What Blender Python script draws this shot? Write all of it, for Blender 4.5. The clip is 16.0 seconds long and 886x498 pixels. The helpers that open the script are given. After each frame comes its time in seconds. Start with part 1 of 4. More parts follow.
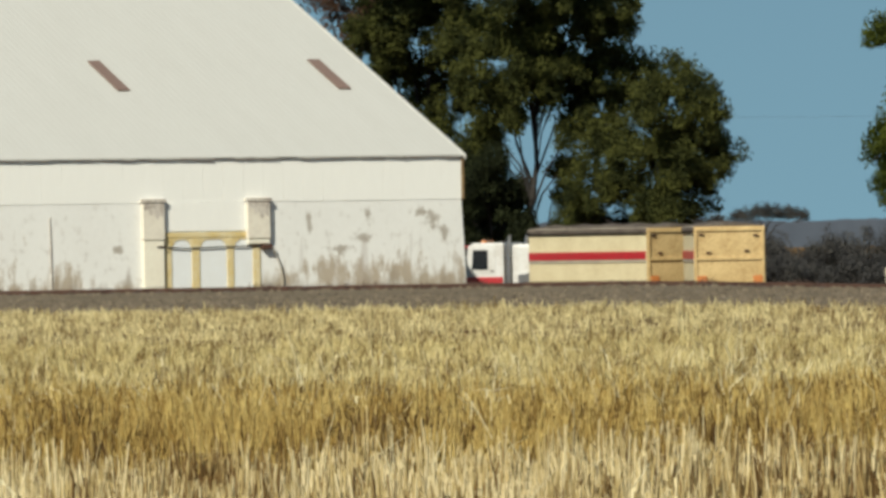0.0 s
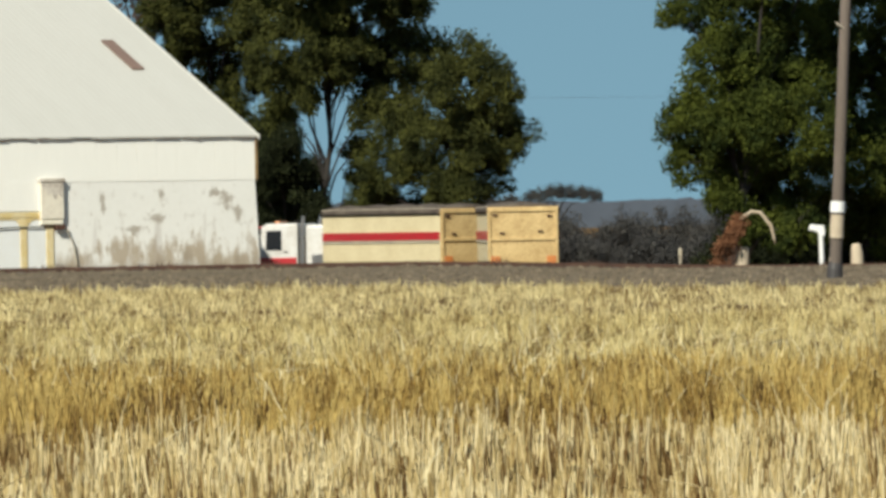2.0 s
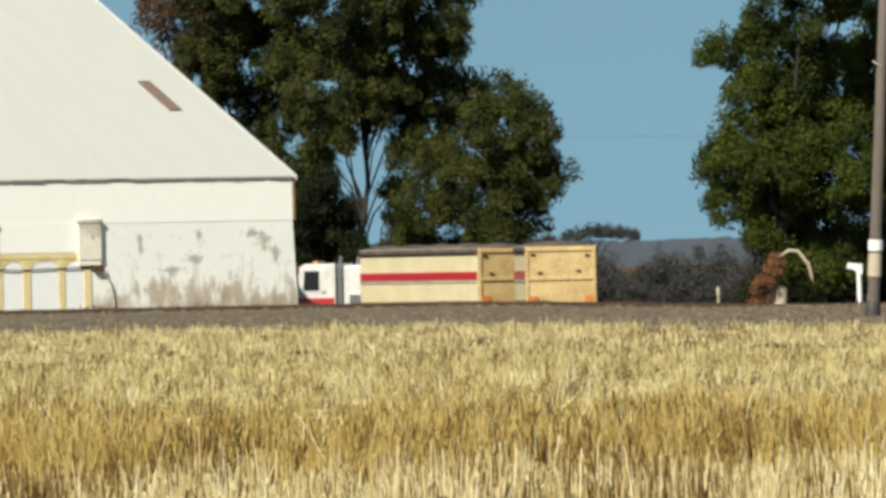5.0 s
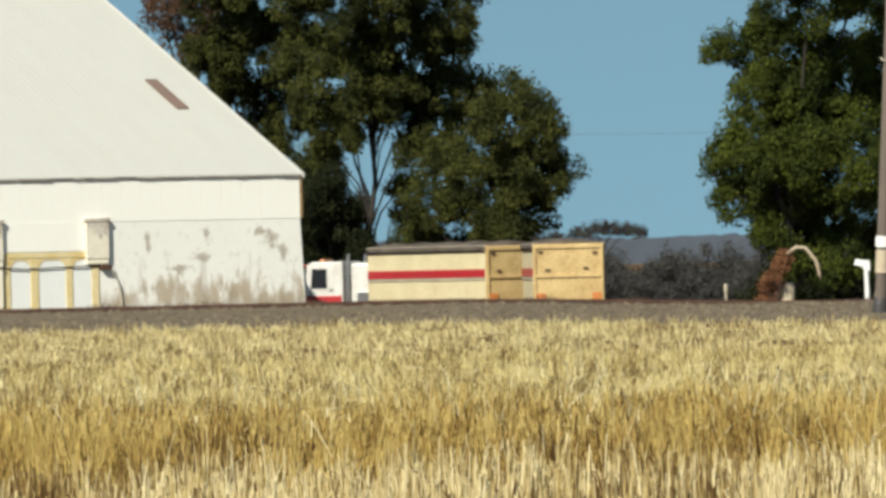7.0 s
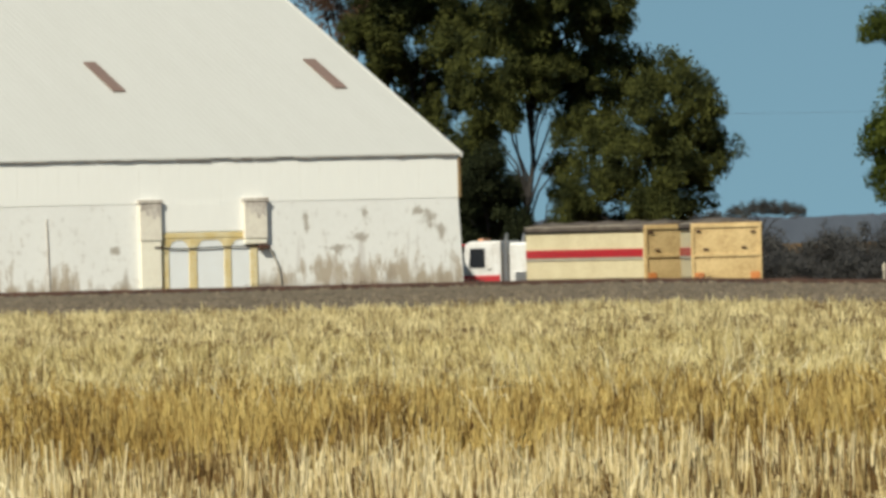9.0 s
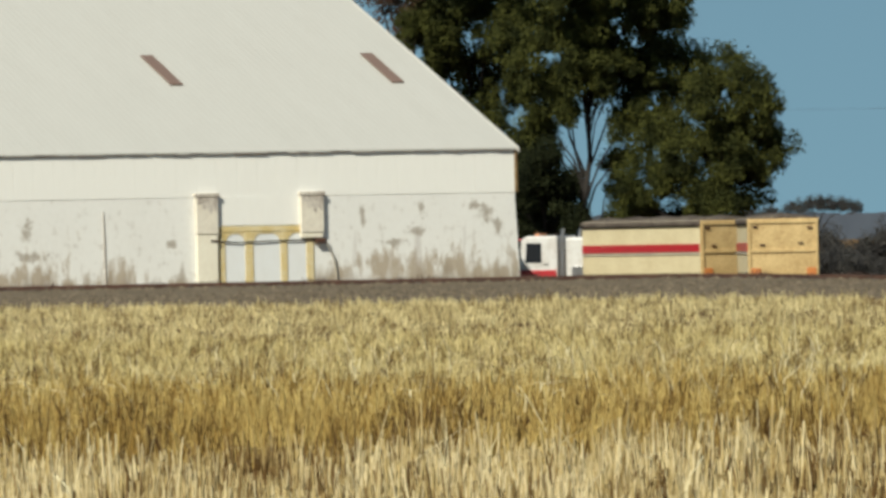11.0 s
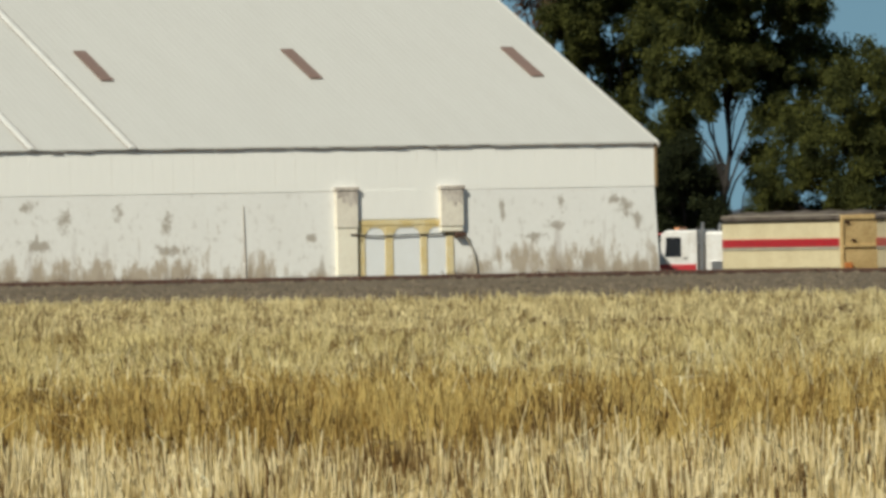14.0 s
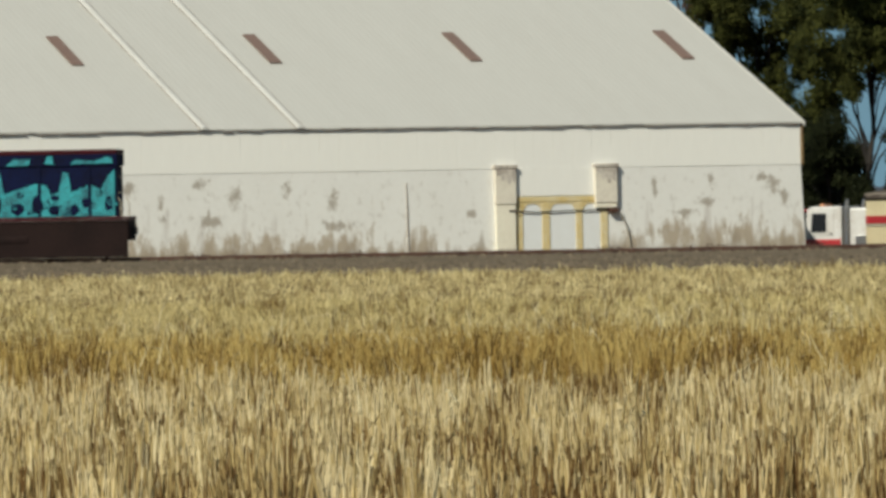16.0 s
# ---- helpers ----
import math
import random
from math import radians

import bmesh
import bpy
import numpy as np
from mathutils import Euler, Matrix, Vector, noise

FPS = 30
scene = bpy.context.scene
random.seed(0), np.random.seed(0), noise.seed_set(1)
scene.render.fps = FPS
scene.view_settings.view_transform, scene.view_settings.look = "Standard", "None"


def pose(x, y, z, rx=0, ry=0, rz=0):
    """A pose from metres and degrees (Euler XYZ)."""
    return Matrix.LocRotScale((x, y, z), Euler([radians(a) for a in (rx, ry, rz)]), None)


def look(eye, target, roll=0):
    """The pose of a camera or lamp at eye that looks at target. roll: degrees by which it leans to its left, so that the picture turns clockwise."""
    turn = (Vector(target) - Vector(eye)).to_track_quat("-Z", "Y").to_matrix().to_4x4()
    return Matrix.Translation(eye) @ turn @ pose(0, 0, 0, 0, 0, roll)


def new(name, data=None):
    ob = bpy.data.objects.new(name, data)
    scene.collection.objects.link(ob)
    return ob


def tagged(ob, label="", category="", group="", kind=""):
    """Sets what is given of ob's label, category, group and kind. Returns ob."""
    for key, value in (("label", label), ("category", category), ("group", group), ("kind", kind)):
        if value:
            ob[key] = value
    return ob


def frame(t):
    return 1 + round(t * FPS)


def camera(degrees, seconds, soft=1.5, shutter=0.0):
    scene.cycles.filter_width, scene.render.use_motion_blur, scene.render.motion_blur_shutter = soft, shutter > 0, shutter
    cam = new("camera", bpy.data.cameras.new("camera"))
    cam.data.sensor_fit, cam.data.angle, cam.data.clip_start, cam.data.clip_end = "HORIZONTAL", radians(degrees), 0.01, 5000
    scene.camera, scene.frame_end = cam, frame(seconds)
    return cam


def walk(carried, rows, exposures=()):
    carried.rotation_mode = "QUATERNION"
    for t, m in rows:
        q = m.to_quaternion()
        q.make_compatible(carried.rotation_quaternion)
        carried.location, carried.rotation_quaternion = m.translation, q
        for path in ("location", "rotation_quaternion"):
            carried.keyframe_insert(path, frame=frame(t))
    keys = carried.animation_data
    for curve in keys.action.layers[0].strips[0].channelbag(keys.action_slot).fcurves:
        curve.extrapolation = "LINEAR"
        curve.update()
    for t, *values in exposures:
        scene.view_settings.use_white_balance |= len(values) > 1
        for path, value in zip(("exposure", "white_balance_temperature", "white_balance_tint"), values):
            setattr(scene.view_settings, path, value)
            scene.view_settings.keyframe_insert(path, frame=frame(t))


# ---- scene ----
# ---- camera ----
# A long lens on a tripod at the edge of a stubble paddock: it pans and tilts, and draws back a little at the end.
cam = camera(6.0, 16.0, soft=3.5)
EYE = 1.5
ROWS = [
    (0.0, 0.1290, -0.0321, 0.93),
    (0.5, -0.2604, -0.1286, 0.84),
    (1.0, -0.6782, -0.2393, 0.72),
    (1.5, -1.0724, -0.2825, 0.57),
    (2.0, -1.2694, -0.1866, 0.96),
    (2.5, -1.2857, -0.0854, 1.03),
    (3.0, -1.3308, -0.0912, 0.95),
    (3.5, -1.3485, -0.0304, 0.78),
    (4.0, -1.1730, 0.0301, 0.92),
    (6.5, -1.0235, 0.1030, 1.28),
    (7.0, -0.9630, 0.0729, 1.30),
    (7.5, -0.7210, 0.0522, 1.39),
    (8.0, -0.3120, 0.0193, 1.36),
    (8.5, -0.0382, -0.0230, 1.35),
    (11.0, 0.4918, -0.0708, 1.13),
    (11.5, 0.5085, -0.2768, 0.86),
    (12.0, 0.4811, -0.4497, 0.81),
    (12.5, 0.7555, -0.3672, 0.94),
    (13.0, 1.1213, -0.1196, 0.94),
    (13.5, 1.3435, -0.0600, 1.07),
    (14.0, 1.4390, -0.0942, 1.06),
    (14.5, 1.5839, -0.1854, 1.19),
    (15.0, 1.8813, -0.1454, 1.14),
    (15.5, 2.2209, -0.2051, 1.25),
    (15.6, 2.3073, -0.2387, 1.22),
    (15.7, 2.3804, -0.2873, 1.20),
    (15.8, 2.3823, -0.2832, 1.17),
    (15.9, 2.3720, -0.2452, 1.10),
    (16.0, 2.4281, -0.2377, 1.03),
]

BACK = {15.7: -1.5, 15.8: -5.2, 15.9: -9.0, 16.0: -12.7}
walk(cam, [(t, pose(0, BACK.get(t, 0.0), EYE, 90 + pitch, roll, yaw)) for t, yaw, pitch, roll in ROWS],
     exposures=[(0.0, 0.08), (1.5, 0.17), (3.5, 0.33), (7.0, 0.33), (8.5, 0.2), (11.0, 0.05), (12.5, 0.03), (14.5, -0.1), (16.0, -0.2)])

# ---- light ----
SUN_ELEV, SUN_AZ = 40.0, 210.0          # azimuth clockwise from +y
world = bpy.data.worlds.new("sky")
scene.world = world
world.use_nodes = True
wn = world.node_tree.nodes
sky = wn.new("ShaderNodeTexSky")
sky.sky_type = "NISHITA"
sky.sun_disc = False
sky.sun_elevation, sky.sun_rotation = radians(SUN_ELEV), radians(SUN_AZ)
sky.altitude, sky.air_density, sky.dust_density, sky.ozone_density = 0.0, 1.0, 0.4, 0.5
wn["Background"].inputs["Strength"].default_value = 0.078
# clear dry air: the blue of the higher sky reaches down to the horizon
wl = world.node_tree.links
w_co, w_sep, w_lift, w_join = wn.new("ShaderNodeTexCoord"), wn.new("ShaderNodeSeparateXYZ"), wn.new("ShaderNodeMath"), wn.new("ShaderNodeCombineXYZ")
w_lift.operation = "MULTIPLY_ADD"
w_lift.inputs[1].default_value, w_lift.inputs[2].default_value = 0.80, 0.22
wl.new(w_co.outputs["Generated"], w_sep.inputs[0])
wl.new(w_sep.outputs["X"], w_join.inputs["X"])
wl.new(w_sep.outputs["Y"], w_join.inputs["Y"])
wl.new(w_sep.outputs["Z"], w_lift.inputs[0])
wl.new(w_lift.outputs[0], w_join.inputs["Z"])
wl.new(w_join.outputs[0], sky.inputs["Vector"])
w_tint = wn.new("ShaderNodeMix")
w_tint.data_type, w_tint.blend_type = "RGBA", "MULTIPLY"
w_tint.inputs["Factor"].default_value = 1.0
w_tint.inputs["B"].default_value = (0.82, 1.0, 0.88, 1)
wl.new(sky.outputs[0], w_tint.inputs["A"])
wl.new(w_tint.outputs["Result"], wn["Background"].inputs["Color"])
sun_data = bpy.data.lights.new("sun", "SUN")
sun_data.energy, sun_data.angle, sun_data.color = 5.0, radians(0.5), (1.0, 0.955, 0.80)
sun = new("sun", sun_data)
to_sun = Vector((math.sin(radians(SUN_AZ)) * math.cos(radians(SUN_ELEV)), math.cos(radians(SUN_AZ)) * math.cos(radians(SUN_ELEV)), math.sin(radians(SUN_ELEV))))
sun.matrix_world = look(to_sun * 50, (0, 0, 0))


# ---- materials ----
def material(name, base, rough=0.8, metal=0.0, dark=None, scale=3.0, mix=0.5, bump=0.0, bump_scale=40.0, stretch=(1, 1, 1), spec=0.5, per_object=0.0, per_island=0.0):
    """A surface with a base colour, blotches of a second colour at two scales and a fine relief."""
    m = bpy.data.materials.new(name)
    m.use_nodes = True
    nt = m.node_tree
    n, l = nt.nodes, nt.links
    b = n["Principled BSDF"]
    b.inputs["Roughness"].default_value, b.inputs["Metallic"].default_value = rough, metal
    b.inputs["Specular IOR Level"].default_value = spec
    co = n.new("ShaderNodeTexCoord")
    mp = n.new("ShaderNodeMapping")
    mp.inputs["Scale"].default_value = stretch
    l.new(co.outputs["Object"], mp.inputs["Vector"])
    colour = None
    dark = dark or tuple(c * 0.7 for c in base)
    t1, t2 = n.new("ShaderNodeTexNoise"), n.new("ShaderNodeTexNoise")
    t1.inputs["Scale"].default_value, t2.inputs["Scale"].default_value = scale, scale * 9
    t1.inputs["Detail"].default_value = t2.inputs["Detail"].default_value = 5
    for t in (t1, t2):
        l.new(mp.outputs[0], t.inputs["Vector"])
    add = n.new("ShaderNodeMath")
    add.operation = "ADD"
    l.new(t1.outputs[0], add.inputs[0])
    l.new(t2.outputs[0], add.inputs[1])
    ramp = n.new("ShaderNodeMapRange")
    ramp.inputs["From Min"].default_value, ramp.inputs["From Max"].default_value = 0.8, 1.25
    ramp.inputs["To Max"].default_value = mix
    l.new(add.outputs[0], ramp.inputs["Value"])
    mx = n.new("ShaderNodeMix")
    mx.data_type = "RGBA"
    mx.inputs["A"].default_value, mx.inputs["B"].default_value = (*base, 1), (*dark, 1)
    l.new(ramp.outputs[0], mx.inputs["Factor"])
    colour = mx.outputs["Result"]
    for amount, node, out in ((per_object, "ShaderNodeObjectInfo", "Random"), (per_island, "ShaderNodeNewGeometry", "Random Per Island")):
        if amount:
            src = n.new(node)
            mr = n.new("ShaderNodeMapRange")
            mr.inputs["To Min"].default_value, mr.inputs["To Max"].default_value = 1 - amount, 1 + amount
            l.new(src.outputs[out], mr.inputs["Value"])
            hv = n.new("ShaderNodeHueSaturation")
            l.new(mr.outputs[0], hv.inputs["Value"])
            l.new(colour, hv.inputs["Color"])
            colour = hv.outputs[0]
    l.new(colour, b.inputs["Base Color"])
    if bump:
        t3 = n.new("ShaderNodeTexNoise")
        t3.inputs["Scale"].default_value = bump_scale
        l.new(mp.outputs[0], t3.inputs["Vector"])
        bp = n.new("ShaderNodeBump")
        bp.inputs["Strength"].default_value, bp.inputs["Distance"].default_value = bump, 0.02
        l.new(t3.outputs[0], bp.inputs["Height"])
        l.new(bp.outputs[0], b.inputs["Normal"])
    return m


def stained_wall(name):
    """White-painted concrete with grey-brown mould patches, run-off streaks and splashed dirt above the ground."""
    m = material(name, (0.79, 0.785, 0.75), 0.85, dark=(0.69, 0.675, 0.635), scale=0.6, mix=0.35, bump=0.2)
    nt = m.node_tree
    n, l = nt.nodes, nt.links
    b = n["Principled BSDF"]
    old = b.inputs["Base Color"].links[0].from_socket
    co = n.new("ShaderNodeTexCoord")
    sep = n.new("ShaderNodeSeparateXYZ")
    l.new(co.outputs["Object"], sep.inputs[0])

    def mask(scale, stretch, lo, hi, z_top, z_soft, seed):
        mp = n.new("ShaderNodeMapping")
        mp.inputs["Scale"].default_value, mp.inputs["Location"].default_value = stretch, (seed, seed, seed)
        l.new(co.outputs["Object"], mp.inputs["Vector"])
        t = n.new("ShaderNodeTexNoise")
        t.inputs["Scale"].default_value, t.inputs["Detail"].default_value = scale, 6
        l.new(mp.outputs[0], t.inputs["Vector"])
        # stains thin out towards an uneven upper edge
        zr = n.new("ShaderNodeMapRange")
        zr.inputs["From Min"].default_value, zr.inputs["From Max"].default_value = z_top - z_soft, z_top
        zr.inputs["To Min"].default_value, zr.inputs["To Max"].default_value = 0.0, 0.30
        l.new(sep.outputs["Z"], zr.inputs["Value"])
        sub = n.new("ShaderNodeMath")
        sub.operation = "SUBTRACT"
        l.new(t.outputs[0], sub.inputs[0])
        l.new(zr.outputs[0], sub.inputs[1])
        r = n.new("ShaderNodeMapRange")
        r.inputs["From Min"].default_value, r.inputs["From Max"].default_value = lo, hi
        l.new(sub.outputs[0], r.inputs["Value"])
        return r.outputs[0]

    def patches(spots, seed, lo, hi, stretch=(1, 1, 0.8)):
        """Mould patches round the given centres (x, z, half width, half height), frayed by noise."""
        fray = n.new("ShaderNodeTexNoise")
        fray.inputs["Scale"].default_value, fray.inputs["Detail"].default_value, fray.inputs["Roughness"].default_value = 2.2, 8, 0.72
        shift = n.new("ShaderNodeMapping")
        shift.inputs["Location"].default_value, shift.inputs["Scale"].default_value = (seed, seed, seed), stretch
        l.new(co.outputs["Object"], shift.inputs["Vector"])
        l.new(shift.outputs[0], fray.inputs["Vector"])
        best = None
        for x, z, rx, rz in spots:
            mp = n.new("ShaderNodeMapping")
            mp.inputs["Location"].default_value, mp.inputs["Scale"].default_value = (-x / rx, 0, -z / rz), (1 / rx, 0, 1 / rz)
            l.new(co.outputs["Object"], mp.inputs["Vector"])
            ln = n.new("ShaderNodeVectorMath")
            ln.operation = "LENGTH"
            l.new(mp.outputs[0], ln.inputs[0])
            if best is None:
                best = ln.outputs["Value"]
            else:
                mn = n.new("ShaderNodeMath")
                mn.operation = "MINIMUM"
                l.new(best, mn.inputs[0])
                l.new(ln.outputs["Value"], mn.inputs[1])
                best = mn.outputs[0]
        near = n.new("ShaderNodeMapRange")
        near.inputs["From Min"].default_value, near.inputs["From Max"].default_value = 0.0, 2.4
        near.inputs["To Min"].default_value, near.inputs["To Max"].default_value = -0.88, -1.72
        l.new(best, near.inputs["Value"])
        add = n.new("ShaderNodeMath")
        add.operation = "MULTIPLY_ADD"
        add.inputs[1].default_value = 2.4
        l.new(fray.outputs[0], add.inputs[0])
        l.new(near.outputs[0], add.inputs[2])
        r = n.new("ShaderNodeMapRange")
        r.inputs["From Min"].default_value, r.inputs["From Max"].default_value = lo, hi
        l.new(add.outputs[0], r.inputs["Value"])
        return r.outputs[0]

    mould = patches([(-23.6, 4.25, 0.28, 0.30), (-23.3, 3.45, 0.09, 0.9), (-23.2, 2.96, 0.75, 0.20), (-22.2, 3.9, 0.28, 0.42), (-20.2, 4.1, 0.2, 0.28), (-18.4, 2.75, 0.7, 0.2), (-18.5, 3.6, 0.15, 0.5),
                     (-13.1, 3.07, 0.2, 0.15), (-25.1, 3.1, 0.16, 0.25), (-25.1, 3.7, 0.10, 0.5), (-26.4, 4.1, 0.3, 0.3), (-26.3, 3.0, 0.2, 0.35), (-28.5, 3.4, 0.4, 0.5), (-31.0, 3.9, 0.4, 0.4),
                     (-4.7, 3.0, 0.55, 0.15), (-1.18, 4.0, 0.25, 0.38), (-0.65, 3.4, 0.25, 0.35), (-1.6, 4.25, 0.3, 0.15), (-3.8, 3.35, 0.28, 0.2), (-5.86, 3.9, 0.10, 0.35), (-3.6, 4.2, 0.18, 0.28)], 3.1, -0.04, 0.26)
    splash = patches([(-4.9, 2.05, 0.8, 0.5), (-0.5, 1.83, 0.61, 0.57), (-2.4, 2.25, 0.9, 0.45), (-6.8, 1.93, 0.39, 0.46), (-3.6, 1.78, 0.99, 0.52), (-1.4, 1.73, 0.66, 0.40),
                      (-24.6, 1.73, 0.99, 0.48), (-23.0, 1.78, 0.99, 0.52), (-21.4, 1.83, 0.99, 0.57), (-19.6, 1.73, 0.99, 0.48), (-18.2, 1.93, 0.88, 0.63), (-16.9, 1.58, 0.55, 0.40), (-15.1, 1.78, 0.66, 0.52), (-13.0, 1.53, 0.33, 0.34),
                      (-26.5, 1.78, 0.99, 0.52), (-28.4, 1.73, 0.99, 0.52), (-30.5, 1.78, 1.10, 0.57), (-33.0, 1.78, 1.32, 0.57)], 8.3, -0.17, 0.14, (1.2, 1.2, 0.42))
    out = old
    for f, tint, k in ((mould, (0.33, 0.285, 0.23), 0.82), (splash, (0.365, 0.29, 0.20), 0.84),
                       (mask(3.4, (1, 1, 0.8), 0.56, 0.72, 8.6, 5.0, 5.9), (0.36, 0.31, 0.26), 0.40),
                       (mask(0.9, (1, 1, 0.30), 0.46, 0.62, 2.62, 0.85, 7.7), (0.37, 0.31, 0.225), 0.5),
                       (mask(2.6, (1, 1, 0.12), 0.42, 0.62, 2.55, 0.80, 4.4), (0.29, 0.24, 0.18), 0.62),
                       (mask(2.2, (1, 1, 0.12), 0.62, 0.74, 6.9, 4.0, 1.3), (0.38, 0.33, 0.29), 0.4)):
        mul = n.new("ShaderNodeMath")
        mul.operation = "MULTIPLY"
        mul.inputs[1].default_value = k
        l.new(f, mul.inputs[0])
        mx = n.new("ShaderNodeMix")
        mx.data_type = "RGBA"
        mx.inputs["B"].default_value = (*tint, 1)
        l.new(mul.outputs[0], mx.inputs["Factor"])
        l.new(out, mx.inputs["A"])
        out = mx.outputs["Result"]
    l.new(out, b.inputs["Base Color"])
    return m


def straw_material(name, pale, gold, brown):
    """Dry straw: each stalk its own tint between pale, gold and brown."""
    m = bpy.data.materials.new(name)
    m.use_nodes = True
    n, l = m.node_tree.nodes, m.node_tree.links
    b = n["Principled BSDF"]
    b.inputs["Roughness"].default_value = 0.7
    b.inputs["Specular IOR Level"].default_value = 0.2
    g = n.new("ShaderNodeNewGeometry")
    co = n.new("ShaderNodeTexCoord")
    t = n.new("ShaderNodeTexNoise")
    t.inputs["Scale"].default_value, t.inputs["Detail"].default_value = 0.9, 5
    plan = n.new("ShaderNodeMapping")           # one tint from a tuft's foot to its tip, longer in depth than across
    plan.inputs["Scale"].default_value = (1, 0.16, 0.25)
    l.new(co.outputs["Object"], plan.inputs["Vector"])
    l.new(plan.outputs[0], t.inputs["Vector"])
    mr = n.new("ShaderNodeMapRange")
    mr.inputs["From Min"].default_value, mr.inputs["From Max"].default_value = 0.41, 0.59
    mr.inputs["To Min"].default_value, mr.inputs["To Max"].default_value = -0.45, 0.52
    t2 = n.new("ShaderNodeTexNoise")
    t2.inputs["Scale"].default_value, t2.inputs["Detail"].default_value = 3.6, 4
    l.new(plan.outputs[0], t2.inputs["Vector"])
    both = n.new("ShaderNodeMath")
    both.operation = "ADD"
    l.new(t.outputs[0], both.inputs[0])
    l.new(t2.outputs[0], both.inputs[1])
    half = n.new("ShaderNodeMath")
    half.operation = "MULTIPLY"
    half.inputs[1].default_value = 0.5
    l.new(both.outputs[0], half.inputs[0])
    l.new(half.outputs[0], mr.inputs["Value"])
    a = n.new("ShaderNodeMath")
    a.operation = "MULTIPLY_ADD"
    a.inputs[1].default_value = 0.92
    l.new(g.outputs["Random Per Island"], a.inputs[0])
    l.new(mr.outputs[0], a.inputs[2])
    r = n.new("ShaderNodeValToRGB")
    e = r.color_ramp.elements
    e[0].position, e[0].color = 0.0, (*brown, 1)
    e[1].position, e[1].color = 0.95, (*pale, 1)
    mid = r.color_ramp.elements.new(0.4)
    mid.color = (*gold, 1)
    l.new(a.outputs[0], r.inputs[0])
    l.new(r.outputs[0], b.inputs["Base Color"])
    return m


def leaf_material(name, green, olive):
    m = bpy.data.materials.new(name)
    m.use_nodes = True
    n, l = m.node_tree.nodes, m.node_tree.links
    b = n["Principled BSDF"]
    b.inputs["Roughness"].default_value = 0.85
    b.inputs["Specular IOR Level"].default_value = 0.15
    g = n.new("ShaderNodeNewGeometry")
    co = n.new("ShaderNodeTexCoord")
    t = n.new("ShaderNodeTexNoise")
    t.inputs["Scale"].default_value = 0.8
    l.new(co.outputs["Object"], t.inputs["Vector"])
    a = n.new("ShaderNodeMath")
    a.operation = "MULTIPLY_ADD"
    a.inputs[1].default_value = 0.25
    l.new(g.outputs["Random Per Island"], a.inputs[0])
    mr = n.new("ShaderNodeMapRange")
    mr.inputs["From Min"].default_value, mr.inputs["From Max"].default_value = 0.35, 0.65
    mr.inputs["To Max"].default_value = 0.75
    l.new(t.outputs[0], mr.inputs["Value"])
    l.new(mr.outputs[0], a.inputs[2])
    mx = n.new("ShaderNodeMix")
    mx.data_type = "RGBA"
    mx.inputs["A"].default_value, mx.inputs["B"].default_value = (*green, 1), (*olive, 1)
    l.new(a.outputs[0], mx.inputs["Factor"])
    l.new(mx.outputs["Result"], b.inputs["Base Color"])
    tr = n.new("ShaderNodeBsdfTranslucent")
    l.new(mx.outputs["Result"], tr.inputs["Color"])
    ms = n.new("ShaderNodeMixShader")
    ms.inputs[0].default_value = 0.15
    l.new(b.outputs[0], ms.inputs[1])
    l.new(tr.outputs[0], ms.inputs[2])
    l.new(ms.outputs[0], n["Material Output"].inputs["Surface"])
    return m


M_WALL = stained_wall("stained_white_concrete")
M_BAND = material("white_wall_sheet", (0.86, 0.85, 0.80), 0.6, dark=(0.78, 0.77, 0.73), scale=0.8, mix=0.35, stretch=(2, 2, 0.3), bump=0.1)
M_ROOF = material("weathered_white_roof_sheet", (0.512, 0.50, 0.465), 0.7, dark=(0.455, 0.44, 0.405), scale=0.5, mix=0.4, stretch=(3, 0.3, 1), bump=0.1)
M_CAP = material("pale_ridge_cap", (0.57, 0.56, 0.53), 0.6, dark=(0.44, 0.43, 0.40), scale=0.9, mix=0.6)
M_GUTTER = material("rusty_gutter", (0.075, 0.05, 0.042), 0.8, dark=(0.36, 0.31, 0.28), scale=1.6, mix=0.9)
M_GREYLAP = material("rusty_lap", (0.24, 0.19, 0.16), 0.8, dark=(0.48, 0.46, 0.43), scale=0.7, mix=0.9)
M_FLASH = material("rusty_yellow_flashing", (0.30, 0.20, 0.08), 0.8, dark=(0.12, 0.07, 0.045), scale=1.4, mix=0.9)
M_SKYLIGHT = material("weathered_brown_skylight", (0.20, 0.13, 0.105), 0.7, dark=(0.15, 0.105, 0.09), scale=1.5, mix=0.5)
M_CREAM = material("cream_render", (0.84, 0.80, 0.66), 0.8, dark=(0.66, 0.58, 0.46), scale=0.9, mix=0.35, bump=0.2)
M_HEAD = material("stained_cream_render", (0.76, 0.71, 0.60), 0.85, dark=(0.45, 0.38, 0.31), scale=0.8, mix=0.35, bump=0.1)
M_STAINCAP = material("mouldy_concrete", (0.62, 0.57, 0.50), 0.9, dark=(0.22, 0.17, 0.14), scale=1.3, mix=0.9, bump=0.3)
M_YELLOW = material("faded_yellow_paint", (0.62, 0.47, 0.19), 0.6, dark=(0.74, 0.66, 0.45), scale=1.6, mix=0.8)
M_DOOR = material("pale_blue_white_door", (0.78, 0.80, 0.80), 0.5, dark=(0.70, 0.69, 0.65), scale=1.5, mix=0.4)
